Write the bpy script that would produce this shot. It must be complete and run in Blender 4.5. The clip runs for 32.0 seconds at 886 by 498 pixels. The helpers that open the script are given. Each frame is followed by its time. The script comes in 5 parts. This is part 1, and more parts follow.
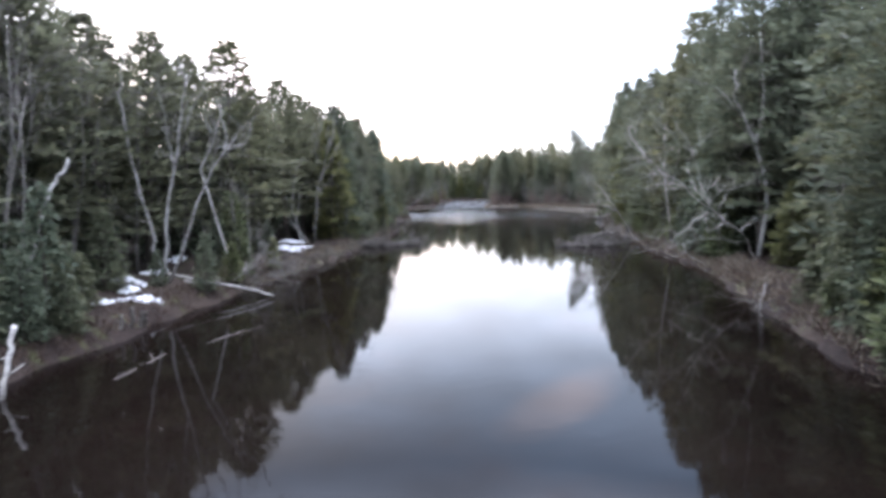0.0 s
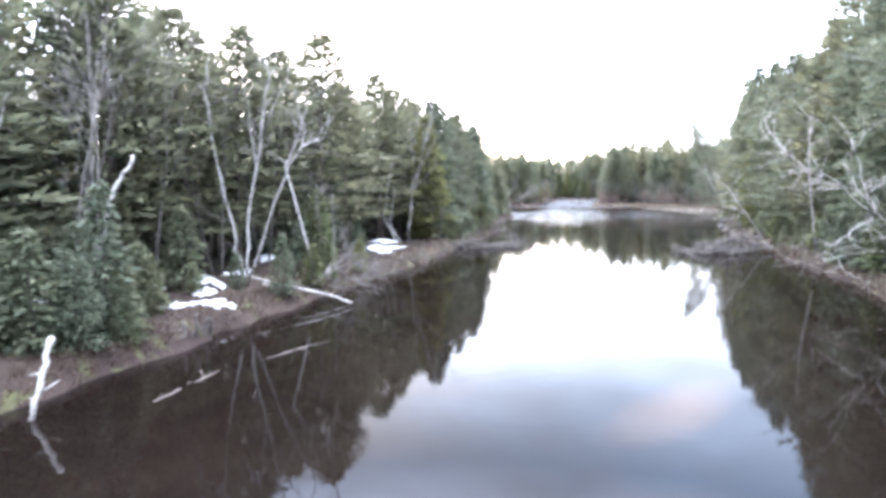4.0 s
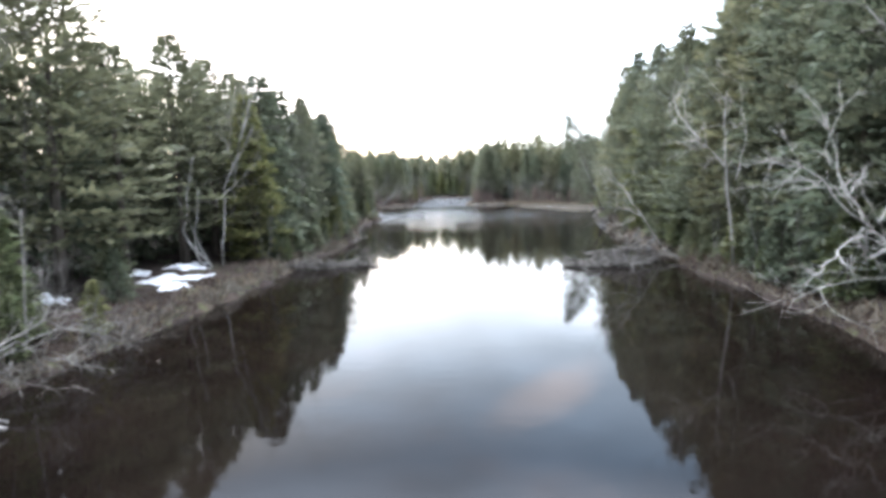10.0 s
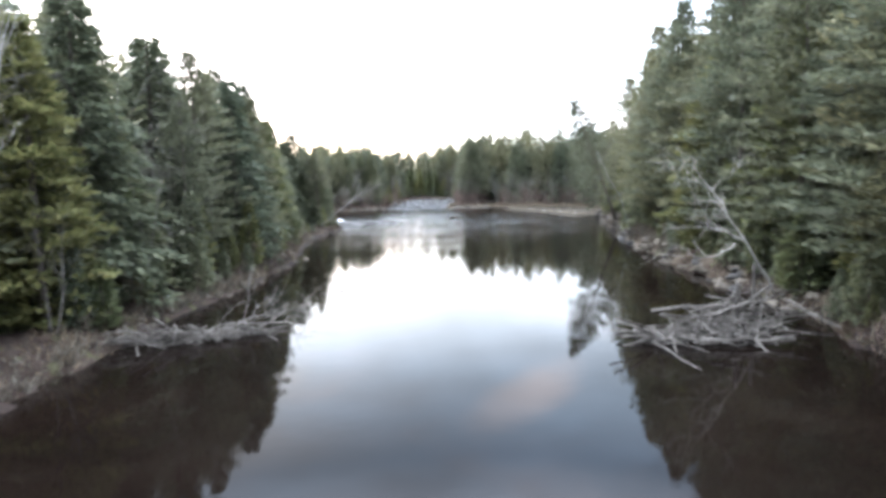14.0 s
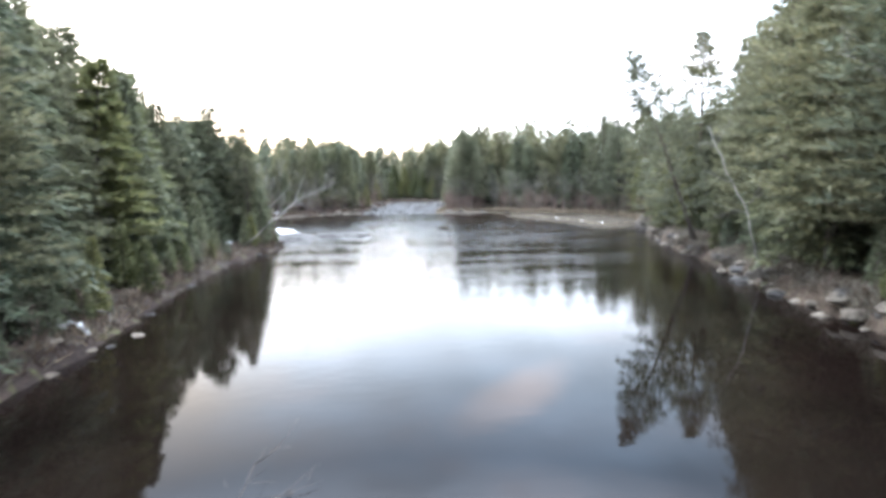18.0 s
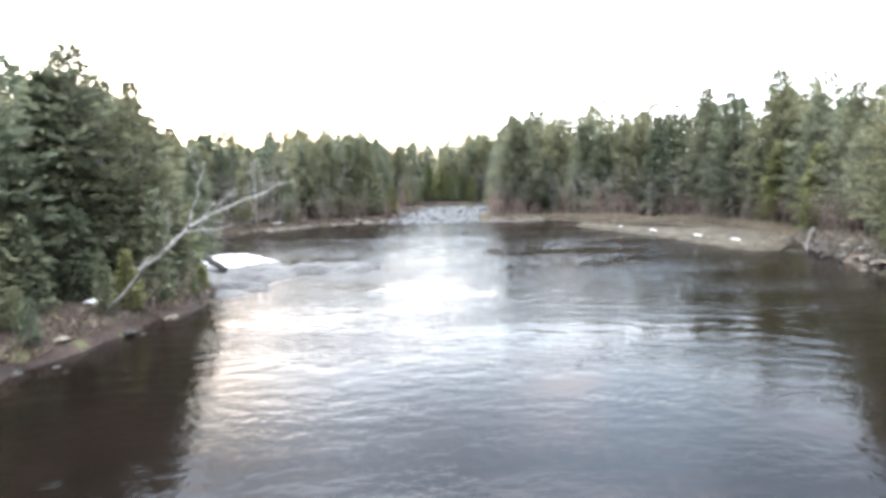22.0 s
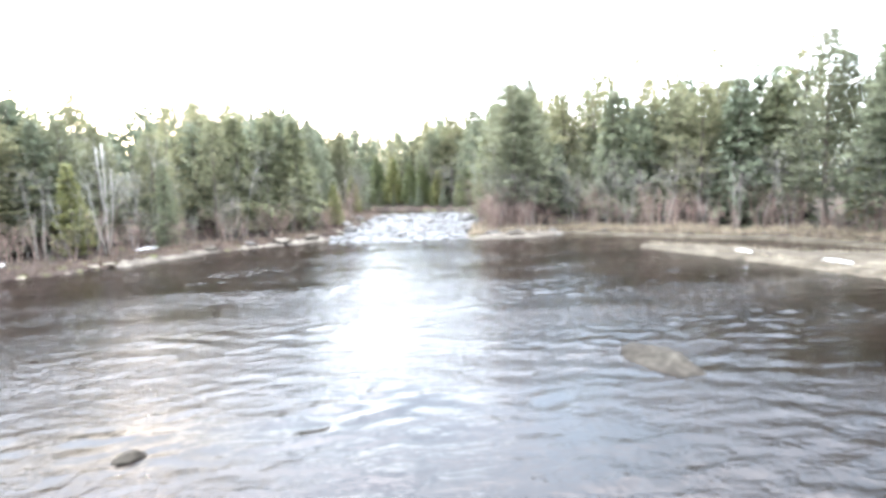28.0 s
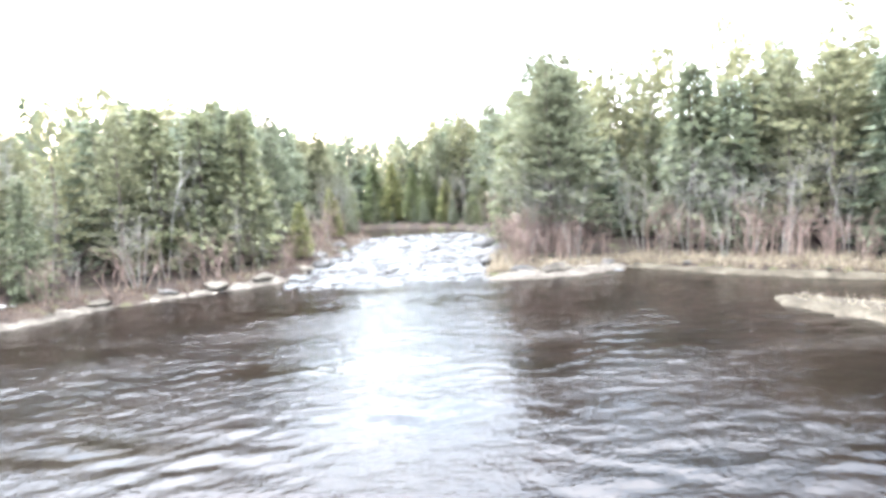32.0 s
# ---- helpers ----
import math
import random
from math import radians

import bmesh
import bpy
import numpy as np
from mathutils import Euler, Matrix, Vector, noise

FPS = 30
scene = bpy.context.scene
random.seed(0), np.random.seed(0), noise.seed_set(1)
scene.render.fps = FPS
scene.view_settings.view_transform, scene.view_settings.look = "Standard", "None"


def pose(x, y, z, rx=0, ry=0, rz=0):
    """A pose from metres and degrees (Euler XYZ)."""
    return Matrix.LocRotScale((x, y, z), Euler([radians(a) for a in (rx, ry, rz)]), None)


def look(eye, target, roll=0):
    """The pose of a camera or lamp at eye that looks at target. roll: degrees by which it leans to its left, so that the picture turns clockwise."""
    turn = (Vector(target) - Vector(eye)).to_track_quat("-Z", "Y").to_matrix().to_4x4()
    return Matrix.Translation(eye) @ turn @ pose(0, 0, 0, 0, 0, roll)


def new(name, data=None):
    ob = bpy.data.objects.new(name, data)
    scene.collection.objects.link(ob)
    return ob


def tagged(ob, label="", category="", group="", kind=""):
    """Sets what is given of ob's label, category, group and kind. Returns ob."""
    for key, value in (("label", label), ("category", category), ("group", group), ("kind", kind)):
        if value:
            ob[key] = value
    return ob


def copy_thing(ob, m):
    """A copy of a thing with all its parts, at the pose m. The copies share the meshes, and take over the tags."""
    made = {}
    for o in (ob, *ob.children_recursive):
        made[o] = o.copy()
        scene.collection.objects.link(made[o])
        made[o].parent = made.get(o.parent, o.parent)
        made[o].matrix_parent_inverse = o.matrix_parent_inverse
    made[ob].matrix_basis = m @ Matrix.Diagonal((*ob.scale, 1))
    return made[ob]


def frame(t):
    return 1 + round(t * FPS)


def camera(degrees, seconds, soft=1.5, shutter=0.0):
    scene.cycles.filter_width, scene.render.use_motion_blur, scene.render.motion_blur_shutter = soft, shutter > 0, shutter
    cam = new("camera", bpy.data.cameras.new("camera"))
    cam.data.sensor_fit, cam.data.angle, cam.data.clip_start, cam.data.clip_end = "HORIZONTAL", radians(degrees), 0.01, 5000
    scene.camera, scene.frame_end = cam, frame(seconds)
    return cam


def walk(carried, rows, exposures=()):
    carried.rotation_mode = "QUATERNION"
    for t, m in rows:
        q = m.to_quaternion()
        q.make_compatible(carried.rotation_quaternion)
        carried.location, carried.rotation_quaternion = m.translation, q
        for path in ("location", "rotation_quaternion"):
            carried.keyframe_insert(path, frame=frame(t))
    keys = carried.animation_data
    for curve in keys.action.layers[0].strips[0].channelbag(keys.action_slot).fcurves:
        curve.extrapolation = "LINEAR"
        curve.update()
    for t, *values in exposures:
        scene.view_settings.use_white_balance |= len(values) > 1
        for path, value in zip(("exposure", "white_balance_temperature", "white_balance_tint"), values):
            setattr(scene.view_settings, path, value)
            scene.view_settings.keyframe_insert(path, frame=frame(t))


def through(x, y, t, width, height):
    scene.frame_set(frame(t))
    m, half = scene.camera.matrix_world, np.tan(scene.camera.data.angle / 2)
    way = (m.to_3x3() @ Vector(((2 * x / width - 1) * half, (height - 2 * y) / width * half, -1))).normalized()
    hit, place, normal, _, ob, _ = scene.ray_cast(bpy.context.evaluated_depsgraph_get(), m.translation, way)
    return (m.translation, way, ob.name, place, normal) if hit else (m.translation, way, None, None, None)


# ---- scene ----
cam = camera(74.0, 32.0, soft=3.8, shutter=0.4)
# seconds, eye, tilt, roll, turn
PATH = [
    (0, (0.357, 0.781, 4.519), 84.46, -0.84, -1.04),
    (0.5, (0.566, 1.166, 4.508), 84.52, -0.69, 4.24),
    (1, (0.697, 1.481, 4.509), 84.54, -0.58, 11.00),
    (1.5, (0.769, 1.801, 4.520), 84.54, -0.53, 12.79),
    (2, (0.800, 2.132, 4.536), 84.51, -0.51, 11.26),
    (2.5, (0.806, 2.455, 4.553), 84.47, -0.52, 11.03),
    (3, (0.799, 2.795, 4.568), 84.43, -0.52, 10.75),
    (3.5, (0.790, 3.222, 4.580), 84.39, -0.51, 9.72),
    (5.5, (0.697, 5.122, 4.603), 84.30, -0.49, 7.83),
    (6, (0.686, 5.455, 4.617), 84.22, -0.58, 3.66),
    (6.5, (0.697, 6.005, 4.632), 84.13, -0.71, -1.12),
    (7, (0.772, 6.789, 4.648), 84.05, -0.89, -2.16),
    (7.5, (0.906, 7.743, 4.665), 83.99, -1.05, -2.65),
    (8, (1.090, 8.799, 4.684), 83.97, -1.17, -3.43),
    (8.5, (1.307, 9.979, 4.708), 83.98, -1.26, -3.11),
    (9, (1.521, 11.309, 4.734), 84.00, -1.32, -2.85),
    (9.5, (1.700, 12.768, 4.764), 84.02, -1.36, -2.36),
    (10, (1.847, 14.349, 4.795), 84.02, -1.38, -2.62),
    (10.5, (1.985, 16.024, 4.822), 84.01, -1.40, -2.91),
    (11, (2.135, 17.790, 4.843), 83.99, -1.40, -3.17),
    (11.5, (2.303, 19.677, 4.857), 83.97, -1.40, -3.40),
    (12, (2.492, 21.687, 4.868), 83.96, -1.40, -3.63),
    (12.5, (2.708, 23.794, 4.883), 83.96, -1.40, -3.86),
    (13, (2.951, 26.012, 4.909), 83.95, -1.41, -4.01),
    (13.5, (3.222, 28.347, 4.940), 83.93, -1.42, -4.24),
    (14, (3.523, 30.753, 4.971), 83.92, -1.43, -4.38),
    (14.5, (3.819, 33.223, 4.997), 83.90, -1.40, -4.44),
    (16.5, (4.727, 44.290, 4.957), 83.91, -0.70, -5.22),
    (17, (4.935, 47.194, 4.931), 83.94, -0.67, -5.34),
    (17.5, (5.140, 50.090, 4.909), 83.98, -0.70, -5.42),
    (18, (5.343, 52.997, 4.892), 84.00, -0.77, -5.57),
    (18.5, (5.546, 55.955, 4.885), 84.01, -0.85, -5.71),
    (19, (5.752, 58.970, 4.890), 84.00, -0.92, -5.83),
    (19.5, (5.953, 62.010, 4.901), 84.00, -1.01, -5.92),
    (20, (6.130, 65.018, 4.913), 84.03, -1.10, -6.17),
    (20.5, (6.281, 67.970, 4.927), 84.07, -1.21, -5.60),
    (21, (6.417, 70.863, 4.944), 84.10, -1.29, -4.41),
    (21.5, (6.557, 73.651, 4.970), 84.11, -1.34, -2.30),
    (22, (6.701, 76.282, 5.004), 84.09, -1.36, -1.76),
    (22.5, (6.795, 78.757, 5.045), 84.05, -1.36, -1.41),
    (23, (6.750, 81.105, 5.086), 84.01, -1.37, -1.21),
    (23.5, (6.530, 83.450, 5.118), 83.97, -1.37, -1.30),
    (24, (6.175, 85.922, 5.131), 83.93, -1.36, -1.35),
    (24.5, (5.745, 88.520, 5.127), 83.91, -1.34, -1.47),
    (25, (5.297, 91.121, 5.110), 83.91, -1.35, -2.42),
    (25.5, (4.915, 93.567, 5.081), 83.91, -1.39, -4.59),
    (27.5, (3.961, 103.566, 4.983), 83.95, -1.86, -7.83),
    (28, (3.925, 106.122, 5.051), 83.97, -1.94, -8.33),
    (28.5, (4.023, 108.543, 5.149), 84.02, -1.99, -8.50),
    (29, (4.337, 110.820, 5.270), 84.10, -2.06, -8.35),
    (29.5, (4.816, 113.015, 5.404), 84.23, -2.17, -8.06),
    (30, (5.389, 115.181, 5.521), 84.37, -2.32, -7.80),
    (30.5, (5.982, 117.369, 5.603), 84.51, -2.51, -7.42),
    (31, (6.527, 119.624, 5.643), 84.62, -2.70, -7.06),
    (31.5, (6.969, 121.856, 5.642), 84.71, -2.87, -6.95),
    (32, (7.288, 123.939, 5.605), 84.79, -3.01, -6.83),
]
EXPOSURES = [(0.0, 0.25), (1.0, 0.5), (2.0, 0.95), (3.5, 1.45), (5.5, 1.55), (6.5, 1.2), (8.0, 0.82), (10.0, 0.7), (14.0, 0.7), (17.0, 0.85),
             (20.0, 1.05), (22.0, 1.15), (23.5, 1.4), (25.5, 1.7), (28.0, 2.1), (29.0, 2.3), (31.0, 2.45), (32.0, 2.4)]
walk(cam, [(t, pose(*eye, tilt, 0, turn) @ pose(0, 0, 0, 0, 0, roll)) for t, eye, tilt, roll, turn in PATH],
     [(t, stops, 5950 if t < 7 else 6150 if t < 21 else 6480, 20 if t < 9 else 13) for t, stops in EXPOSURES])

# ---------------------------------------------------------------- light
SUN_ELEVATION, SUN_LEFT = 7.0, 21.0
world = bpy.data.worlds.new("evening_sky")
scene.world = world
world.use_nodes = True
wn, wl = world.node_tree.nodes, world.node_tree.links
back = wn["Background"]
sky = wn.new("ShaderNodeTexSky")
sky.sky_type = "NISHITA"
sky.sun_disc = False
sky.sun_elevation = radians(SUN_ELEVATION)
sky.sun_rotation = radians(-SUN_LEFT)
sky.dust_density = 1.5
coord = wn.new("ShaderNodeTexCoord")
stretch = wn.new("ShaderNodeMapping")
stretch.inputs["Scale"].default_value = (1.6, 1.6, 4.0)
clouds = wn.new("ShaderNodeTexNoise")
clouds.inputs["Scale"].default_value = 1.3
clouds.inputs["Detail"].default_value = 4.0
ramp = wn.new("ShaderNodeValToRGB")
ramp.color_ramp.elements[0].position, ramp.color_ramp.elements[0].color = 0.38, (0.35, 0.35, 0.35, 1)
ramp.color_ramp.elements[1].position, ramp.color_ramp.elements[1].color = 0.68, (0.85, 0.85, 0.85, 1)
veil = wn.new("ShaderNodeMix")
veil.data_type = "RGBA"
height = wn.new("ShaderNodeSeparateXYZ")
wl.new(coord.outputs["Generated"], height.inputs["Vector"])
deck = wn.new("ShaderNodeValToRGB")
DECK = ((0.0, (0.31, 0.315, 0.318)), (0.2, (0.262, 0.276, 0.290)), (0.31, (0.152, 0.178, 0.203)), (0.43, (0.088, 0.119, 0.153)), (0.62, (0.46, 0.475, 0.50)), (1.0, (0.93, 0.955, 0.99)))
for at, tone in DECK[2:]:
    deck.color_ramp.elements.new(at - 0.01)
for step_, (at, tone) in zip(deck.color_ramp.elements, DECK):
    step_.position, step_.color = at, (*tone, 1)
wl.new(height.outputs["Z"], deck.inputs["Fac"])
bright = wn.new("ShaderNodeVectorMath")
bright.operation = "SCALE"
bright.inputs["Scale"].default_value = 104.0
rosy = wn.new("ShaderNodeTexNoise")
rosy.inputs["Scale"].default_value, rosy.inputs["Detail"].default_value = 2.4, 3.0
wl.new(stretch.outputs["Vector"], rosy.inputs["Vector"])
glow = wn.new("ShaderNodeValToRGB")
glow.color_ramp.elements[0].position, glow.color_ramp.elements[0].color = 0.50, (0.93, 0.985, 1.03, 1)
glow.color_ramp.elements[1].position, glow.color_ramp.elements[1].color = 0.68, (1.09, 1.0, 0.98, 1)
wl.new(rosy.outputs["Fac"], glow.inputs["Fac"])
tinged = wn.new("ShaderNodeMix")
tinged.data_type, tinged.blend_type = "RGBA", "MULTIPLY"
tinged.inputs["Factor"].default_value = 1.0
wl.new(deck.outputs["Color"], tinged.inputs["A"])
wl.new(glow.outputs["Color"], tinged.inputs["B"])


def sky_math(kind, a, b):
    node = wn.new("ShaderNodeMath")
    node.operation = kind
    for socket, v in zip(node.inputs, (a, b)):
        if isinstance(v, (int, float)):
            socket.default_value = v
        else:
            wl.new(v, socket)
    return node.outputs["Value"]


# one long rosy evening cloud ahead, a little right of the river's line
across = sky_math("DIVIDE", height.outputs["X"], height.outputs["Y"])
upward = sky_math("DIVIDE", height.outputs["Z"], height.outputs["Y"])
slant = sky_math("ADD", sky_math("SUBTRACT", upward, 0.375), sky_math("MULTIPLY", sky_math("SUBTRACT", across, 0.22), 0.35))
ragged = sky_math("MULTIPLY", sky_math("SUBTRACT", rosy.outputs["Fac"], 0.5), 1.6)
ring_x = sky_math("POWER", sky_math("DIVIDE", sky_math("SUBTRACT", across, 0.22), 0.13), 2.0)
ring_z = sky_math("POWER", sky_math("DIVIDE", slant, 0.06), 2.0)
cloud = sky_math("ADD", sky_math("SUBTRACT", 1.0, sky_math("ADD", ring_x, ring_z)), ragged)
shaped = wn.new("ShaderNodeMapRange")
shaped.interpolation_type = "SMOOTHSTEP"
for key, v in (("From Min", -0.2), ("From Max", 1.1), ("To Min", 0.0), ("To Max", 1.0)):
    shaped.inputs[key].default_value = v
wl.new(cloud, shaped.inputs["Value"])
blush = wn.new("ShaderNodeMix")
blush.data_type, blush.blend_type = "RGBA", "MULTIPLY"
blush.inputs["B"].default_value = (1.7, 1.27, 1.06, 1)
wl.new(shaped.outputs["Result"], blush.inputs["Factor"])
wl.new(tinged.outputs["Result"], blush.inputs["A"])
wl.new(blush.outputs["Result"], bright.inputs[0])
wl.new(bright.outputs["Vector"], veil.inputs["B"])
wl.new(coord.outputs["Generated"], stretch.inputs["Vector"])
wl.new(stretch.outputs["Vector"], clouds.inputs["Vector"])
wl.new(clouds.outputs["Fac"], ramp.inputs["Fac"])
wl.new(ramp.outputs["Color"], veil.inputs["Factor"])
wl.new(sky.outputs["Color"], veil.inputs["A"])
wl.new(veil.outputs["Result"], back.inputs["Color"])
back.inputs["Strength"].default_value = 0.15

sun = new("sun", bpy.data.lights.new("sun", "SUN"))
sun.data.energy, sun.data.angle, sun.data.color = 2.0, radians(5.0), (1.0, 0.89, 0.74)
sun.matrix_basis = look((0, 0, 60), (60 * math.sin(radians(SUN_LEFT)), -60 * math.cos(radians(SUN_LEFT)), 60 - 62 * math.tan(radians(SUN_ELEVATION))))

# ---------------------------------------------------------------- materials


def shader(name, rough=0.8, metal=0.0):
    m = bpy.data.materials.new(name)
    m.use_nodes = True
    b = m.node_tree.nodes["Principled BSDF"]
    b.inputs["Roughness"].default_value, b.inputs["Metallic"].default_value = rough, metal
    return m, m.node_tree.nodes, m.node_tree.links, b


def noise_node(n, l, scale, detail=4.0, vector=None, stretched=None):
    t = n.new("ShaderNodeTexNoise")
    t.inputs["Scale"].default_value, t.inputs["Detail"].default_value = scale, detail
    if vector is None:
        vector = n.new("ShaderNodeNewGeometry").outputs["Position"]
    if stretched:
        mp = n.new("ShaderNodeMapping")
        mp.inputs["Scale"].default_value = stretched
        l.new(vector, mp.inputs["Vector"])
        vector = mp.outputs["Vector"]
    l.new(vector, t.inputs["Vector"])
    return t.outputs["Fac"]


def ramp_node(n, l, fac, stops):
    r = n.new("ShaderNodeValToRGB")
    e = r.color_ramp.elements
    while len(e) < len(stops):
        e.new(0.5)
    for x, (p, c) in zip(e, stops):
        x.position, x.color = p, (*c, 1)
    l.new(fac, r.inputs["Fac"])
    return r.outputs["Color"]


def mix_node(n, l, fac, a, b, mode="MIX"):
    m = n.new("ShaderNodeMix")
    m.data_type, m.blend_type = "RGBA", mode
    for key, v in (("Factor", fac), ("A", a), ("B", b)):
        if isinstance(v, (int, float)):
            m.inputs[key].default_value = v
        elif isinstance(v, tuple):
            m.inputs[key].default_value = (*v, 1)
        else:
            l.new(v, m.inputs[key])
    return m.outputs["Result"]


def bump_node(n, l, height, b, strength=0.4, distance=0.05):
    u = n.new("ShaderNodeBump")
    u.inputs["Strength"].default_value, u.inputs["Distance"].default_value = strength, distance
    l.new(height, u.inputs["Height"])
    l.new(u.outputs["Normal"], b.inputs["Normal"])


def two_scale(name, dark, mid, light, coarse, fine, rough=0.9, bump=0.5, distance=0.05, stretched=None, specular=0.3):
    m, n, l, b = shader(name, rough)
    big = noise_node(n, l, coarse, 4.0, None, stretched)
    small = noise_node(n, l, fine, 6.0, None, stretched)
    base = ramp_node(n, l, big, [(0.3, dark), (0.52, mid), (0.72, light)])
    spots = ramp_node(n, l, small, [(0.3, (0.45, 0.45, 0.45)), (0.55, (0.9, 0.9, 0.9)), (0.75, (1.25, 1.25, 1.25))])
    l.new(mix_node(n, l, 1.0, base, spots, "MULTIPLY"), b.inputs["Base Color"])
    b.inputs["Specular IOR Level"].default_value = specular
    bump_node(n, l, small, b, bump, distance)
    return m


def foliage(name, dark, light, through=0.45):
    m, n, l, b = shader(name, 0.6)
    which = n.new("ShaderNodeObjectInfo").outputs["Random"]
    leaf = n.new("ShaderNodeNewGeometry").outputs["Random Per Island"]
    tone = ramp_node(n, l, leaf, [(0.0, dark), (1.0, light)])
    tint = ramp_node(n, l, which, [(0.0, (0.8, 0.88, 0.9)), (0.5, (1.0, 1.0, 0.95)), (1.0, (1.2, 1.12, 0.95))])
    col = mix_node(n, l, 1.0, tone, tint, "MULTIPLY")
    l.new(col, b.inputs["Base Color"])
    b.inputs["Specular IOR Level"].default_value = 0.25
    thin = n.new("ShaderNodeBsdfTranslucent")
    l.new(col, thin.inputs["Color"])
    both = n.new("ShaderNodeMixShader")
    both.inputs["Fac"].default_value = through
    l.new(b.outputs["BSDF"], both.inputs[1])
    l.new(thin.outputs["BSDF"], both.inputs[2])
    l.new(both.outputs["Shader"], n["Material Output"].inputs["Surface"])
    return m


PINE = foliage("pine_needles", (0.068, 0.077, 0.05), (0.165, 0.168, 0.112))
HEMLOCK = foliage("hemlock_needles", (0.058, 0.072, 0.047), (0.145, 0.155, 0.10))
CEDAR = foliage("cedar_sprays", (0.07, 0.085, 0.04), (0.17, 0.175, 0.085))
BARK = two_scale("grey_brown_bark", (0.05, 0.04, 0.034), (0.10, 0.085, 0.07), (0.16, 0.14, 0.12), 1.5, 14, stretched=(6, 6, 1))
BLEACHED = two_scale("bleached_dead_wood", (0.24, 0.225, 0.205), (0.38, 0.36, 0.33), (0.5, 0.48, 0.445), 0.8, 9)
TWIG = two_scale("bare_grey_twigs", (0.10, 0.092, 0.084), (0.18, 0.167, 0.152), (0.27, 0.252, 0.23), 0.8, 9)
RED_TWIG = two_scale("reddish_brush_twigs", (0.10, 0.065, 0.055), (0.17, 0.12, 0.10), (0.24, 0.18, 0.15), 0.5, 6)
DRIFT = two_scale("weathered_driftwood", (0.05, 0.044, 0.039), (0.11, 0.10, 0.09), (0.20, 0.185, 0.167), 1.2, 16, stretched=(3, 3, 1))
WET_WOOD = two_scale("waterlogged_wood", (0.035, 0.026, 0.021), (0.072, 0.057, 0.047), (0.125, 0.103, 0.088), 1.2, 10, rough=0.5)
ROCK = two_scale("grey_bedrock", (0.02, 0.0195, 0.019), (0.045, 0.0445, 0.0425), (0.085, 0.084, 0.08), 0.5, 5, rough=0.75, bump=0.5, distance=0.08)
WET_ROCK = two_scale("wet_dark_rock", (0.02, 0.019, 0.018), (0.045, 0.043, 0.041), (0.08, 0.076, 0.072), 0.6, 5, rough=0.5, bump=0.5, distance=0.08, specular=0.12)
PALE_ROCK = two_scale("pale_dry_stone", (0.055, 0.046, 0.036), (0.11, 0.095, 0.077), (0.19, 0.168, 0.14), 0.8, 7, rough=0.8, bump=0.5, distance=0.05, specular=0.12)
SAND = two_scale("pale_sand_and_dead_grass", (0.02, 0.0165, 0.0115), (0.042, 0.0355, 0.0255), (0.076, 0.068, 0.051), 0.9, 6, specular=0.1)
DRY_ROCK = two_scale("dry_tan_bedrock", (0.032, 0.028, 0.023), (0.066, 0.058, 0.048), (0.115, 0.104, 0.088), 0.7, 5, rough=0.95, bump=0.8, distance=0.1, specular=0.1)
SILTY_ROCK = two_scale("silt_covered_boulder", (0.012, 0.0105, 0.0085), (0.022, 0.0195, 0.016), (0.036, 0.033, 0.027), 0.9, 5, rough=0.9, bump=0.4, distance=0.05, specular=0.05)
OLD_BARK = two_scale("dark_rotten_bark", (0.02, 0.017, 0.015), (0.045, 0.038, 0.033), (0.085, 0.075, 0.065), 1.5, 11, stretched=(4, 4, 1), bump=0.9, distance=0.1)
EARTH = two_scale("eroded_tan_earth", (0.028, 0.021, 0.015), (0.062, 0.047, 0.035), (0.11, 0.089, 0.068), 0.8, 5, bump=0.8, distance=0.1, specular=0.1)
STRAW = foliage("dead_straw_grass", (0.08, 0.066, 0.053), (0.21, 0.18, 0.145), 0.35)
FERN = foliage("brown_bank_litter", (0.03, 0.0205, 0.016), (0.075, 0.053, 0.041), 0.2)


def birch_bark():
    m, n, l, b = shader("white_birch_bark", 0.7)
    bands = noise_node(n, l, 2.2, 5.0, None, (1.2, 1.2, 7.0))
    blotch = noise_node(n, l, 0.9, 3.0)
    base = ramp_node(n, l, bands, [(0.35, (0.06, 0.054, 0.05)), (0.45, (0.22, 0.212, 0.2)), (0.7, (0.39, 0.382, 0.36))])
    l.new(mix_node(n, l, 1.0, base, ramp_node(n, l, blotch, [(0.3, (0.6, 0.58, 0.55)), (0.6, (1, 1, 1))]), "MULTIPLY"), b.inputs["Base Color"])
    bump_node(n, l, bands, b, 0.3, 0.02)
    return m


BIRCH = birch_bark()


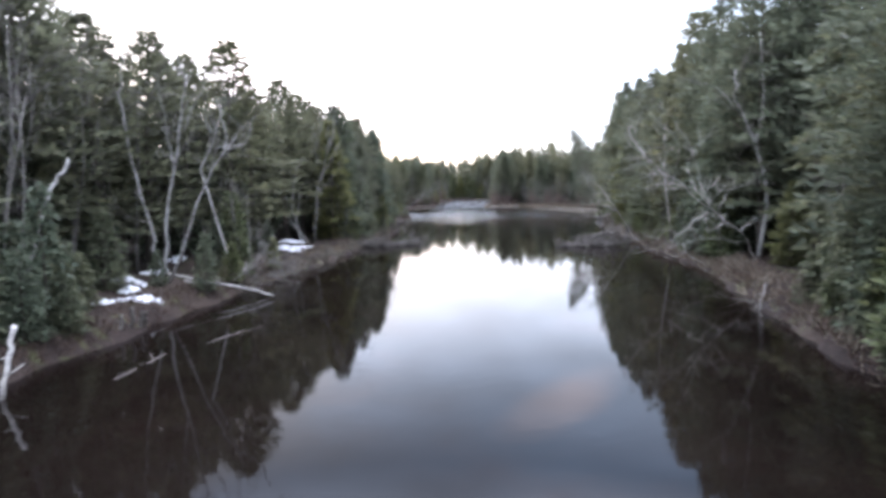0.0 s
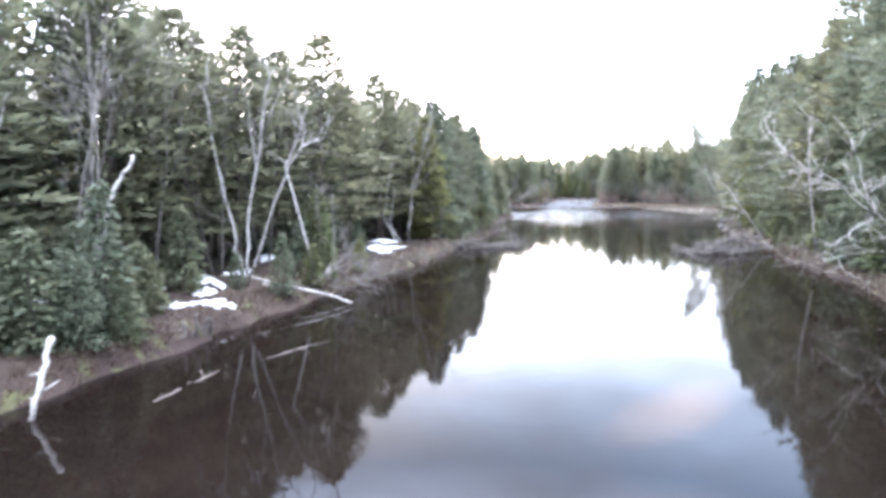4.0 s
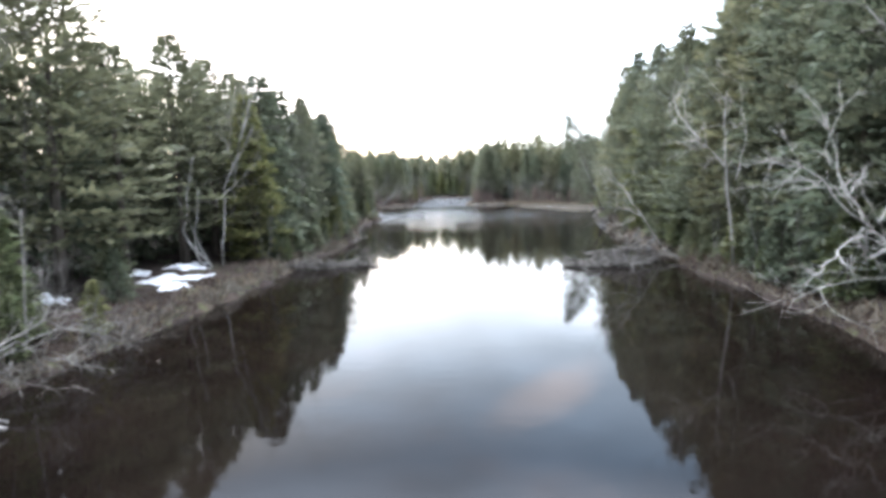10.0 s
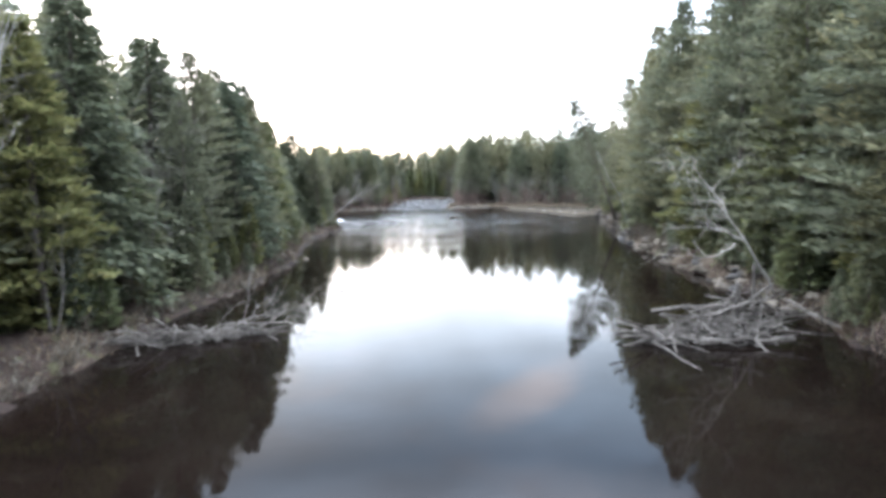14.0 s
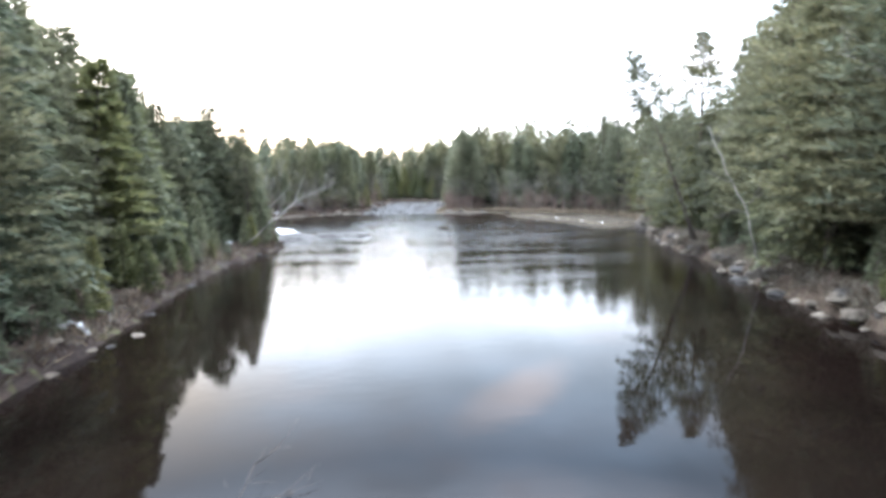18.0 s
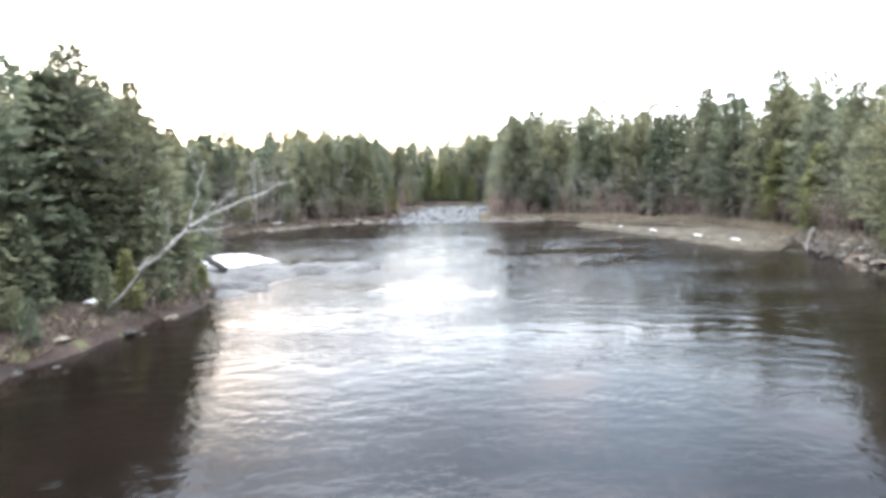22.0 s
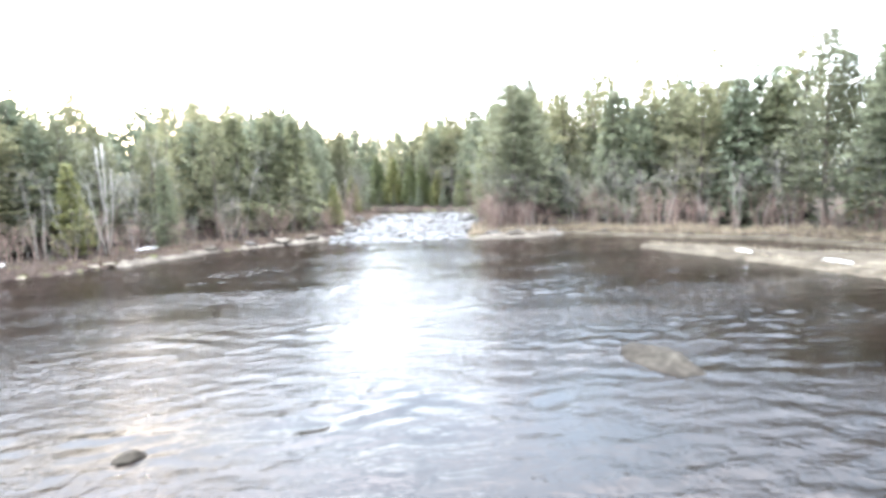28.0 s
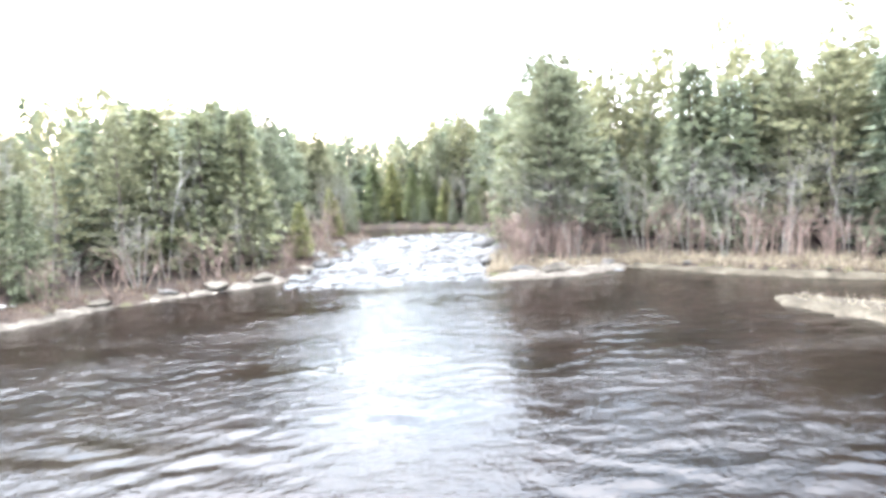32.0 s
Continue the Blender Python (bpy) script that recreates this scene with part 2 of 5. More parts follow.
def ground_cover():
    m, n, l, b = shader("forest_floor_litter", 0.95)
    big = noise_node(n, l, 0.25, 5.0)
    mid = noise_node(n, l, 1.6, 6.0)
    fine = noise_node(n, l, 11.0, 6.0)
    base = ramp_node(n, l, big, [(0.3, (0.012, 0.0082, 0.007)), (0.5, (0.023, 0.016, 0.0132)), (0.66, (0.04, 0.03, 0.023))])
    leafy = ramp_node(n, l, fine, [(0.32, (0.45, 0.42, 0.4)), (0.55, (1, 1, 1)), (0.75, (1.7, 1.6, 1.45))])
    col = mix_node(n, l, 1.0, base, leafy, "MULTIPLY")
    moss = ramp_node(n, l, mid, [(0.56, (0, 0, 0)), (0.66, (0.5, 0.5, 0.5))])
    l.new(mix_node(n, l, moss, col, (0.07, 0.08, 0.03)), b.inputs["Base Color"])
    b.inputs["Specular IOR Level"].default_value = 0.2
    bump_node(n, l, fine, b, 0.7, 0.08)
    return m


GROUND = ground_cover()


def snow_cover():
    m, n, l, b = shader("old_granular_snow", 0.6)
    grime = noise_node(n, l, 3.0, 5.0)
    fine = noise_node(n, l, 18.0, 5.0)
    l.new(ramp_node(n, l, grime, [(0.3, (0.25, 0.25, 0.26)), (0.5, (0.52, 0.54, 0.57)), (0.75, (0.66, 0.675, 0.69))]), b.inputs["Base Color"])
    bump_node(n, l, fine, b, 0.5, 0.05)
    return m


SNOW = snow_cover()


def water_surface(name, ruffled, foam=0.0):
    """Dark tannin-brown water; ruffled adds the current's ripples, foam the white of broken water."""
    m, n, l, b = shader(name, 0.03)
    place = n.new("ShaderNodeNewGeometry").outputs["Position"]
    b.inputs["IOR"].default_value = 1.33
    b.inputs["Specular IOR Level"].default_value = 0.345
    murk = noise_node(n, l, 0.3, 4.0, place)
    brown = ramp_node(n, l, murk, [(0.3, (0.0027, 0.0019, 0.0016)), (0.7, (0.0056, 0.0037, 0.003))])
    swell = noise_node(n, l, 0.60, 2.0, place, (0.6, 1.2, 1.0))
    long_waves = noise_node(n, l, 2.0, 2.0, place, (0.8, 1.2, 1.0))
    ripples = noise_node(n, l, 6.5, 3.0, place, (0.9, 1.2, 1.0))
    broad = noise_node(n, l, 0.16, 3.0, place, (0.5, 1.6, 1.0))
    where = n.new("ShaderNodeSeparateXYZ")
    l.new(place, where.inputs["Vector"])
    grow = n.new("ShaderNodeMapRange")
    grow.interpolation_type = "SMOOTHSTEP"
    for key, v in (("From Min", 66.0), ("From Max", 130.0), ("To Min", 0.007), ("To Max", ruffled)):
        grow.inputs[key].default_value = v
    l.new(where.outputs["Y"], grow.inputs["Value"])
    patch = n.new("ShaderNodeMapRange")
    for key, v in (("From Min", 0.35), ("From Max", 0.65), ("To Min", 0.3), ("To Max", 1.5)):
        patch.inputs[key].default_value = v
    l.new(broad, patch.inputs["Value"])
    amount = n.new("ShaderNodeMath")
    amount.operation = "MULTIPLY"
    l.new(grow.outputs["Result"], amount.inputs[0])
    l.new(patch.outputs["Result"], amount.inputs[1])
    total = None
    for wave, share in ((swell, 0.35), (long_waves, 0.8), (ripples, 0.36)):
        step = n.new("ShaderNodeMath")
        step.operation = "MULTIPLY_ADD"
        l.new(wave, step.inputs[0])
        step.inputs[1].default_value = share
        step.inputs[2].default_value = 0.0
        if total:
            l.new(total.outputs["Value"], step.inputs[2])
        total = step
    u = n.new("ShaderNodeBump")
    u.inputs["Distance"].default_value = 0.30
    l.new(amount.outputs["Value"], u.inputs["Strength"])
    l.new(total.outputs["Value"], u.inputs["Height"])
    l.new(u.outputs["Normal"], b.inputs["Normal"])
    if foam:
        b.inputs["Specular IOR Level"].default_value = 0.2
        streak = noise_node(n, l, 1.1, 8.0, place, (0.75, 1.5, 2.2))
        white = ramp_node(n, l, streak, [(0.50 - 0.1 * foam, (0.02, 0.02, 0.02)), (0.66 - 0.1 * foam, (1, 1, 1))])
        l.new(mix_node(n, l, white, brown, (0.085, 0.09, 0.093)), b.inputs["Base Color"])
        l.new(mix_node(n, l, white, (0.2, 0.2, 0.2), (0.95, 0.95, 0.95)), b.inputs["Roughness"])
    else:
        l.new(brown, b.inputs["Base Color"])
    return m


WATER = water_surface("tannin_river_water", 0.27)
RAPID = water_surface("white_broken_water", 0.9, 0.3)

# ---------------------------------------------------------------- building helpers


def mesh_of(name, verts, faces, material, smooth=False):
    me = bpy.data.meshes.new(name)
    me.from_pydata(np.asarray(verts).tolist(), [], faces if isinstance(faces, list) else np.asarray(faces).tolist())
    me.materials.append(material)
    if smooth:
        me.shade_smooth()
    return me


def part(name, data, parent, label=""):
    ob = new(name, data)
    ob.parent = parent
    if label:
        ob["label"] = label
    return ob


class Tubes:
    """Collects tapered limbs as tubes of a few sides each."""

    def __init__(self):
        self.v, self.f = [], []

    def add(self, points, radii, sides=5):
        pts = [Vector(p) for p in points]
        start = len(self.v)
        for i, p in enumerate(pts):
            along = (pts[min(i + 1, len(pts) - 1)] - pts[max(i - 1, 0)]).normalized()
            a = along.orthogonal().normalized()
            c = along.cross(a)
            for k in range(sides):
                ang = 2 * math.pi * k / sides
                self.v.append(tuple(p + float(radii[i]) * (math.cos(ang) * a + math.sin(ang) * c)))
        for i in range(len(pts) - 1):
            for k in range(sides):
                q, r = start + i * sides, (k + 1) % sides
                self.f.append((q + k, q + r, q + sides + r, q + sides + k))
        self.f.append(tuple(start + (len(pts) - 1) * sides + k for k in range(sides)))
        self.f.append(tuple(start + k for k in reversed(range(sides))))

    def mesh(self, name, material):
        return mesh_of(name, self.v, self.f, material, True)


def sprays(rng, p, d, length, width, flat=0.5):
    """Small pointed leaf blades at p along d."""
    n = len(p)
    d = d / np.linalg.norm(d, axis=1, keepdims=True)
    up = np.array([0, 0, 1.0]) + rng.normal(0, flat, (n, 3))
    s = np.cross(d, up)
    s /= np.linalg.norm(s, axis=1, keepdims=True) + 1e-9
    le, wi = length[:, None], width[:, None]
    v = np.stack([p + wi * s, p + le * d, p - wi * s], 1).reshape(-1, 3)
    return v, np.arange(3 * n).reshape(n, 3)


# ---------------------------------------------------------------- the river's plan
LEFT = [(-11.5, -60), (-11.2, -10), (-10.8, 10), (-10.2, 15), (-9.7, 18.6), (-9.3, 22), (-8.7, 26.4), (-7.8, 32), (-7.2, 36.5), (-6.1, 44), (-5.6, 50), (-5.5, 56),
        (-4.4, 61), (-4.0, 66.5), (-3.8, 71), (-4.6, 80), (-5.1, 88), (-5.1, 94), (-4.5, 97), (-3.8, 100), (-3.2, 103), (-3.6, 105.5), (-6.0, 110), (-8.0, 117), (-13, 125),
        (-22, 131), (-31, 136), (-33, 140), (-25, 143.5), (-15.5, 150), (-9, 160), (-4, 164), (2.0, 168.3), (4.8, 176), (7.4, 185), (5.5, 192), (-6, 199), (-40, 204)]
RIGHT = [(8, -60), (8.5, -10), (9.2, 5), (10.4, 13), (12.1, 20), (14.0, 27), (15.3, 32), (16.3, 39), (16.6, 46), (18.2, 51), (19.1, 58), (20.1, 63.6), (21.0, 69),
         (22.9, 78), (24.6, 84), (26.6, 92), (28.6, 100), (31.2, 108), (33.4, 114), (36, 120), (38.5, 130), (39.5, 140), (38, 148), (34, 152.5),
         (29, 157.5), (25, 163.6), (21.5, 161.8), (14.8, 162.2), (16.2, 168), (17.6, 176), (19, 188), (17, 197), (6, 208), (-40, 218)]
BAR = [(30.2, 117.2), (29.0, 127), (28.0, 134), (26.6, 141), (25.0, 147.5), (26.2, 149.3), (29.5, 146), (32.5, 140), (37, 137), (40.5, 133), (39, 126), (35, 121), (32.2, 117.4)]
RIVER = LEFT + RIGHT[::-1]


def distance_to(loop, x, y):
    """Signed distance to a closed outline, negative inside."""
    best = np.full(x.shape, 1e9)
    inside = np.zeros(x.shape, bool)
    for (ax, ay), (bx, by) in zip(loop, loop[1:] + loop[:1]):
        ex, ey = bx - ax, by - ay
        t = np.clip(((x - ax) * ex + (y - ay) * ey) / (ex * ex + ey * ey), 0, 1)
        best = np.minimum(best, np.hypot(x - ax - t * ex, y - ay - t * ey))
        cross = (ay > y) != (by > y)
        with np.errstate(divide="ignore", invalid="ignore"):
            inside ^= cross & (x < (bx - ax) * (y - ay) / (by - ay) + ax)
    return np.where(inside, -best, best)


def wobble(x, y, size, seed):
    """Smooth unevenness from a few crossed waves."""
    r = np.random.default_rng(seed)
    out = np.zeros_like(np.asarray(x, float))
    for k in range(7):
        a, f, ph = r.uniform(0, 6.28), r.uniform(0.6, 1.8) / size, r.uniform(0, 6.28)
        out = out + np.sin(f * 6.28 * (x * math.cos(a) + y * math.sin(a)) + ph) / 7 ** 0.5
    return out * 0.5


def rise(y):
    t = np.clip((np.asarray(y, float) - 163) / 20, 0, 1)
    return 1.5 * t * t * (3 - 2 * t)


def ground_height(x, y):
    x, y = np.asarray(x, float), np.asarray(y, float)
    d = distance_to(RIVER, x, y) + 0.45 * wobble(x, y, 3.0, 3) + 0.2 * wobble(x, y, 1.1, 4)
    high = 0.55 + 0.2 * wobble(x, y, 9.0, 5) + 0.45 * np.clip((y - 62) / 8, 0, 1) * np.clip((121 - y) / 6, 0, 1) * (x > 12)
    land = high * (1 - np.exp(-np.maximum(d, 0) / 0.35)) + np.minimum(np.maximum(d, 0), 40) * 0.055 + 0.12 * wobble(x, y, 2.2, 6) * np.clip(d, 0, 1)
    bed = np.maximum(-1.6, 0.45 * np.minimum(d, 0)) - 0.03
    z = np.where(d > 0, land, bed)
    return z + rise(y)


def spot(x, y):
    return float(ground_height(np.array([x]), np.array([y]))[0])


# ---------------------------------------------------------------- ground and water
xs = np.concatenate([[-3000, -1200, -500, -220, -120, -80, -60], np.arange(-48, 62, 0.6), [66, 74, 90, 120, 220, 500, 1200, 3000]])
ys = np.concatenate([[-3000, -1000, -300, -120, -60, -40, -25], np.arange(-14, 232, 0.6), [240, 255, 280, 340, 500, 1200, 3000]])
gx, gy = np.meshgrid(xs, ys)
gz = ground_height(gx, gy)
idx = np.arange(gx.size).reshape(gx.shape)
quads = np.stack([idx[:-1, :-1], idx[:-1, 1:], idx[1:, 1:], idx[1:, :-1]], -1).reshape(-1, 4)
ground = new("ground", mesh_of("ground", np.stack([gx, gy, gz], -1).reshape(-1, 3), quads, GROUND, True))
tagged(ground, "brown leaf-littered forest floor and river banks", "ground", kind="structure")



def wave_height(x, y):
    """The current's crossing wavelets: calm upstream of the bend, growing towards the rapids."""
    r = np.random.default_rng(31)
    bend = 0.5 * wobble(x, y, 7.0, 41)
    out = np.zeros_like(x)
    for k in range(30):
        length = 0.48 * (1.5 / 0.48) ** (k / 29.0)
        a = r.normal(math.pi / 2, 0.5)
        out += length * np.sin(2 * math.pi / length * (x * math.cos(a) + (y + bend) * math.sin(a)) + r.uniform(0, 6.28) + 1.5 * wobble(x, y, 4.0, 50 + k))
    grow = np.clip((y - 74) / 46, 0, 1) ** 1.5 * np.clip((167 - y) / 6, 0, 1) * np.clip((x + 36) / 3, 0, 1) * np.clip((44 - x) / 3, 0, 1)
    gusts = np.clip(0.9 + 0.8 * wobble(x, 1.8 * y, 17.0, 43), 0.45, 1.5)
    return out * 0.0027 * grow * gusts


wx = np.concatenate([[-120], np.arange(-36.5, 44.6, 0.2), [120]])
wy = np.concatenate([[-120, 0, 40], np.arange(74, 134, 0.125), np.arange(134, 168, 0.2), [168]])
bx, by = np.meshgrid(wx, wy)
idx = np.arange(bx.size).reshape(bx.shape)
quads = np.stack([idx[:-1, :-1], idx[:-1, 1:], idx[1:, 1:], idx[1:, :-1]], -1).reshape(-1, 4)
water = new("water", mesh_of("water", np.stack([bx, by, wave_height(bx, by)], -1).reshape(-1, 3), quads, WATER, True))
tagged(water, "dark tannin-brown river, calm then rippled", "river", kind="structure")
upper = new("water_upper", mesh_of("water_upper", [(-60, 183.5, 1.5), (40, 183.5, 1.5), (40, 225, 1.5), (-60, 225, 1.5)], [(0, 1, 2, 3)], WATER))
tagged(upper, "dark river water above the rapids", "river", kind="structure")

rx = np.arange(1.2, 24, 0.22)
ry = np.arange(158.5, 185.5, 0.22)
ax, ay = np.meshgrid(rx, ry)
steps = rise(ay) + 0.13 * np.abs(wobble(0.45 * ax, ay + 0.25 * ax, 1.7, 23)) * np.clip((ay - 160) / 4, 0, 1) + 0.12 * wobble(ax, ay, 2.6, 21) * np.clip((ay - 160) / 5, 0, 1) + 0.07 * wobble(ax, ay, 0.9, 22) * np.clip((ay - 160) / 6, 0, 1)
az = steps + 0.03 - 0.10 * np.clip((163.5 - ay) / 4, 0, 1)
idx = np.arange(ax.size).reshape(ax.shape)
quads = np.stack([idx[:-1, :-1], idx[:-1, 1:], idx[1:, 1:], idx[1:, :-1]], -1).reshape(-1, 4)
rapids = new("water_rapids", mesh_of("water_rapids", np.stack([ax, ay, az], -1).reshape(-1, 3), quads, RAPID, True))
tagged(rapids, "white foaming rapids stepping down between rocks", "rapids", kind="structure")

# ---------------------------------------------------------------- trees


def conifer(name, seed, height, reach, blades, style, needles):
    """A conifer at the origin: pine (open plates), hemlock (drooping, dense) or cedar (tight cone)."""
    rng = np.random.default_rng(seed)
    thing = new(name)
    t = Tubes()
    lean = rng.normal(0, 0.012, 2) * height
    n = 9
    hs = np.linspace(0, 1, n)
    axis = [(lean[0] * h * h + rng.normal(0, 0.03), lean[1] * h * h + rng.normal(0, 0.03), height * h - (0.3 if h == 0 else 0)) for h in hs]
    rad = 0.011 * height + 0.03
    t.add(axis, [rad * (1.35 if h == 0 else 1) * (1 - 0.93 * h) + 0.014 for h in hs], 7)
    low, gap, per = {"pine": (0.16, 0.58, 6), "hemlock": (0.05, 0.40, 6), "cedar": (0.03, 0.34, 6)}[style]
    ps, ds = [], []
    h = low * height
    branches = []
    while h < height * 0.985:
        f = h / height
        if style == "pine":
            out = reach * (0.55 + 0.45 * math.sin(3.0 * min(1, (f - low) / (1 - low) * 0.75 + 0.25))) * (1 - f ** 2.6) + 0.18
        elif style == "hemlock":
            out = reach * (1 - f) ** 0.8 * min(1.0, 0.55 + 2.2 * f) + 0.2
        else:
            out = reach * (1 - f ** 1.5) * min(1.0, 0.7 + 1.6 * f) + 0.12
        turn = rng.uniform(0, 6.28)
        for k in range(per):
            if style == "pine" and rng.random() < 0.10:
                continue
            a = turn + 6.28 * k / per + rng.normal(0, 0.25)
            branches.append((h + rng.normal(0, 0.08), a, out * rng.uniform(0.62, 1.18)))
        h += gap * (1 - (0.55 if style == "pine" else 0.25) * f) * rng.uniform(0.75, 1.3)
    weight = np.array([b[2] for b in branches]) ** 0.65
    count = np.maximum(blades // 420, (blades * weight / weight.sum())).astype(int)
    for (h, a, out), c in zip(branches, count):
        f = h / height
        way = np.array([math.cos(a), math.sin(a), 0])
        base = np.array([lean[0] * f * f, lean[1] * f * f, h])
        lift, sag = {"pine": (0.12 + 0.45 * f, 0.10), "hemlock": (0.12 + 0.3 * f, 0.42), "cedar": (0.45, 0.30)}[style]
        def along(s):
            s = np.asarray(s)[..., None]
            return base + way * out * s + np.array([0, 0, 1.0]) * out * (lift * s - sag * s * s)
        if blades > 3000:
            cuts = (0, 0.45, 0.92) if blades > 8000 and out > 1.0 else (0, 0.92)
            t.add([along(s) for s in cuts], [0.012 * out + 0.008, 0.004, 0.004][-len(cuts):] if len(cuts) == 2 else [0.012 * out + 0.008, 0.008 * out + 0.004, 0.004], 3)
        lo = {"pine": 0.30 - 0.26 * f, "hemlock": 0.12, "cedar": 0.25}[style]
        s = lo + (1 - lo) * rng.random(c) ** 0.8
        side = np.array([-way[1], way[0], 0])
        spread = {"pine": 0.26, "hemlock": 0.26, "cedar": 0.2}[style] * out + (0.11 if style == "pine" else 0.09)
        off = np.clip(rng.normal(0, 1, c), -1.7, 1.7) * spread * (1.15 - 0.75 * s)
        p = along(s) + side * off[:, None] + np.array([0, 0, 1.0]) * (rng.normal(0, 0.07, c) + (0.05 if style == "pine" else -0.1 * np.abs(off)))[:, None]
        d = way + side * (np.sign(off) * rng.uniform(0.2, 1.1, c))[:, None] + np.array([0, 0, 1.0]) * rng.normal({"pine": 0.35, "hemlock": -0.35, "cedar": 0.25}[style], 0.45, c)[:, None]
        ps.append(p)
        ds.append(d)
    p, d = np.concatenate(ps), np.concatenate(ds)
    k = min(1.75, (9000 / blades) ** 0.40) * (reach / 2.6) ** 0.3
    size = rng.uniform(0.2, 0.42, len(p)) * k
    v, f = sprays(rng, p, d, size, size * {"pine": 0.16, "hemlock": 0.18, "cedar": 0.20}[style] * min(1.55, (9000 / blades) ** 0.25), 0.6)
    part("trunk", t.mesh("trunk", BARK), thing, "rough grey-brown bark")
    part("crown", mesh_of("crown", v, f, needles), thing)
    return thing


def bare_tree(name, seed, height, bark, stems=1, spread=0.35, twigs=3, lean=(0, 0), fine=1.0):
    """A leafless tree of tapered limbs, forking into thin twigs."""
    rng = np.random.default_rng(seed)
    thing = new(name)
    trunk, limbs = Tubes(), Tubes()

    def grow(p, d, length, r, level, into):
        k = 5 if level == 0 else 3
        pts, rad = [p], [r]
        q, w = np.array(p, float), np.array(d, float)
        for i in range(k):
            w = w + rng.normal(0, 0.10 if level == 0 else 0.2, 3) + np.array([0, 0, 0.05])
            w /= np.linalg.norm(w)
            q = q + w * length / k
            pts.append(q.copy())
            rad.append(max(0.0045 * fine, r * (1 - (0.72 if level == 0 else 0.8) * (i + 1) / k)))
        into.add(pts, rad, (7 if stems < 4 else 5) if level == 0 else 4 if level == 1 and stems < 4 else 3)
        if level >= twigs:
            return
        kids = (5, 3, 2, 2)[level] if stems > 3 else (6, 4, 3, 2)[level]
        for j in range(kids):
            s = rng.uniform(0.35 if level == 0 else 0.25, 1.0)
            i = min(k - 1, int(s * k))
            at = pts[i] + (pts[i + 1] - pts[i]) * (s * k - i)
            side = rng.normal(0, 1, 3)
            side -= w * side.dot(w)
            side /= np.linalg.norm(side)
            e = w * rng.uniform(0.7, 1.1) + side * rng.uniform(spread, spread + 0.6)
            e /= np.linalg.norm(e)
            grow(at, e, length * rng.uniform(0.32, 0.5), rad[i] * 0.55, level + 1, limbs)

    for s in range(stems):
        a = 6.28 * s / stems + rng.uniform(0, 1)
        d = np.array([math.cos(a) * 0.16 * (stems > 1) + lean[0], math.sin(a) * 0.16 * (stems > 1) + lean[1], 1.0])
        grow(np.array([0.18 * math.cos(a) * (stems > 1), 0.18 * math.sin(a) * (stems > 1), -0.25]), d / np.linalg.norm(d), height * rng.uniform(0.85, 1.05), (0.0055 * height + 0.012) * (1.35 if bark is BIRCH else 1.0), 0, trunk)
    part("trunk", trunk.mesh("trunk", bark), thing)
    part("crown", limbs.mesh("crown", bark), thing, "bare forking branches")
    return thing


def place(proto, x, y, size=1.0, turn=0.0, sink=0.05, tilt=(0, 0), tall=1.0):
    m = pose(x, y, spot(x, y) - sink, tilt[0], tilt[1], turn) @ Matrix.Diagonal((size, size, size * tall, 1))
    return copy_thing(proto, m)


PROTO = {}
for style, height, reach, needles, word in (("pine", 15, 3.3, PINE, "white_pine"), ("hemlock", 12, 2.7, HEMLOCK, "hemlock"), ("cedar", 9, 1.8, CEDAR, "cedar")):
    look_of = {"pine": "tall green white pine with layered feathery branches", "hemlock": "dense dark green hemlock with drooping branches",
               "cedar": "narrow yellow-green cedar with a tight pointed crown"}[style]
    for tier, blades, many, where in (("near", 8000, 3, "at the river's edge"), ("mid", 4000, 2, "behind the river bank"), ("low", 1500, 2, "hugging the water's edge"), ("far", 1100, 2, "deeper in the forest")):
        for i in range(many):
            PROTO[tier, style, i] = tagged(conifer(word, 100 * len(style) + {"near": 9500, "mid": 4800, "low": 1500, "far": 1350}[tier] + i, height, reach, blades, style, needles), look_of + " " + where, "tree", "forest conifers " + where)
PROTO["far", "dim_pine", 0] = conifer("white_pine", 950, 15, 3.3, 420, "pine", PINE)
PROTO["far", "dim_hemlock", 0] = conifer("hemlock", 951, 12, 2.7, 420, "hemlock", HEMLOCK)
for i in range(3):
    PROTO["near", "birch", i] = tagged(bare_tree("birch_tree", 600 + i, 9.0, BIRCH, 2 if i else 3, 0.3), "leafless white-barked birch among dark conifers", "tree", "bare birches")
    PROTO["near", "grey", i] = tagged(bare_tree("bare_tree", 700 + i, 7.0, TWIG, 2, 0.45), "leafless grey hardwood tree with fine pale twigs", "tree", "bare hardwoods")
    PROTO["near", "brush", i] = tagged(bare_tree("bush", 800 + i, 2.0, RED_TWIG, 4, 0.4, 2), "leafless reddish-brown bush leaning over the bank", "bush", "waterside brush")

rng = np.random.default_rng(77)
BASE_HEIGHT = {"dim_pine": 15.0, "dim_hemlock": 12.0, "pine": 15.0, "hemlock": 12.0, "cedar": 9.0, "birch": 9.0, "grey": 7.0, "brush": 2.0}


WOODS = {"trunk": [], "crown": []}


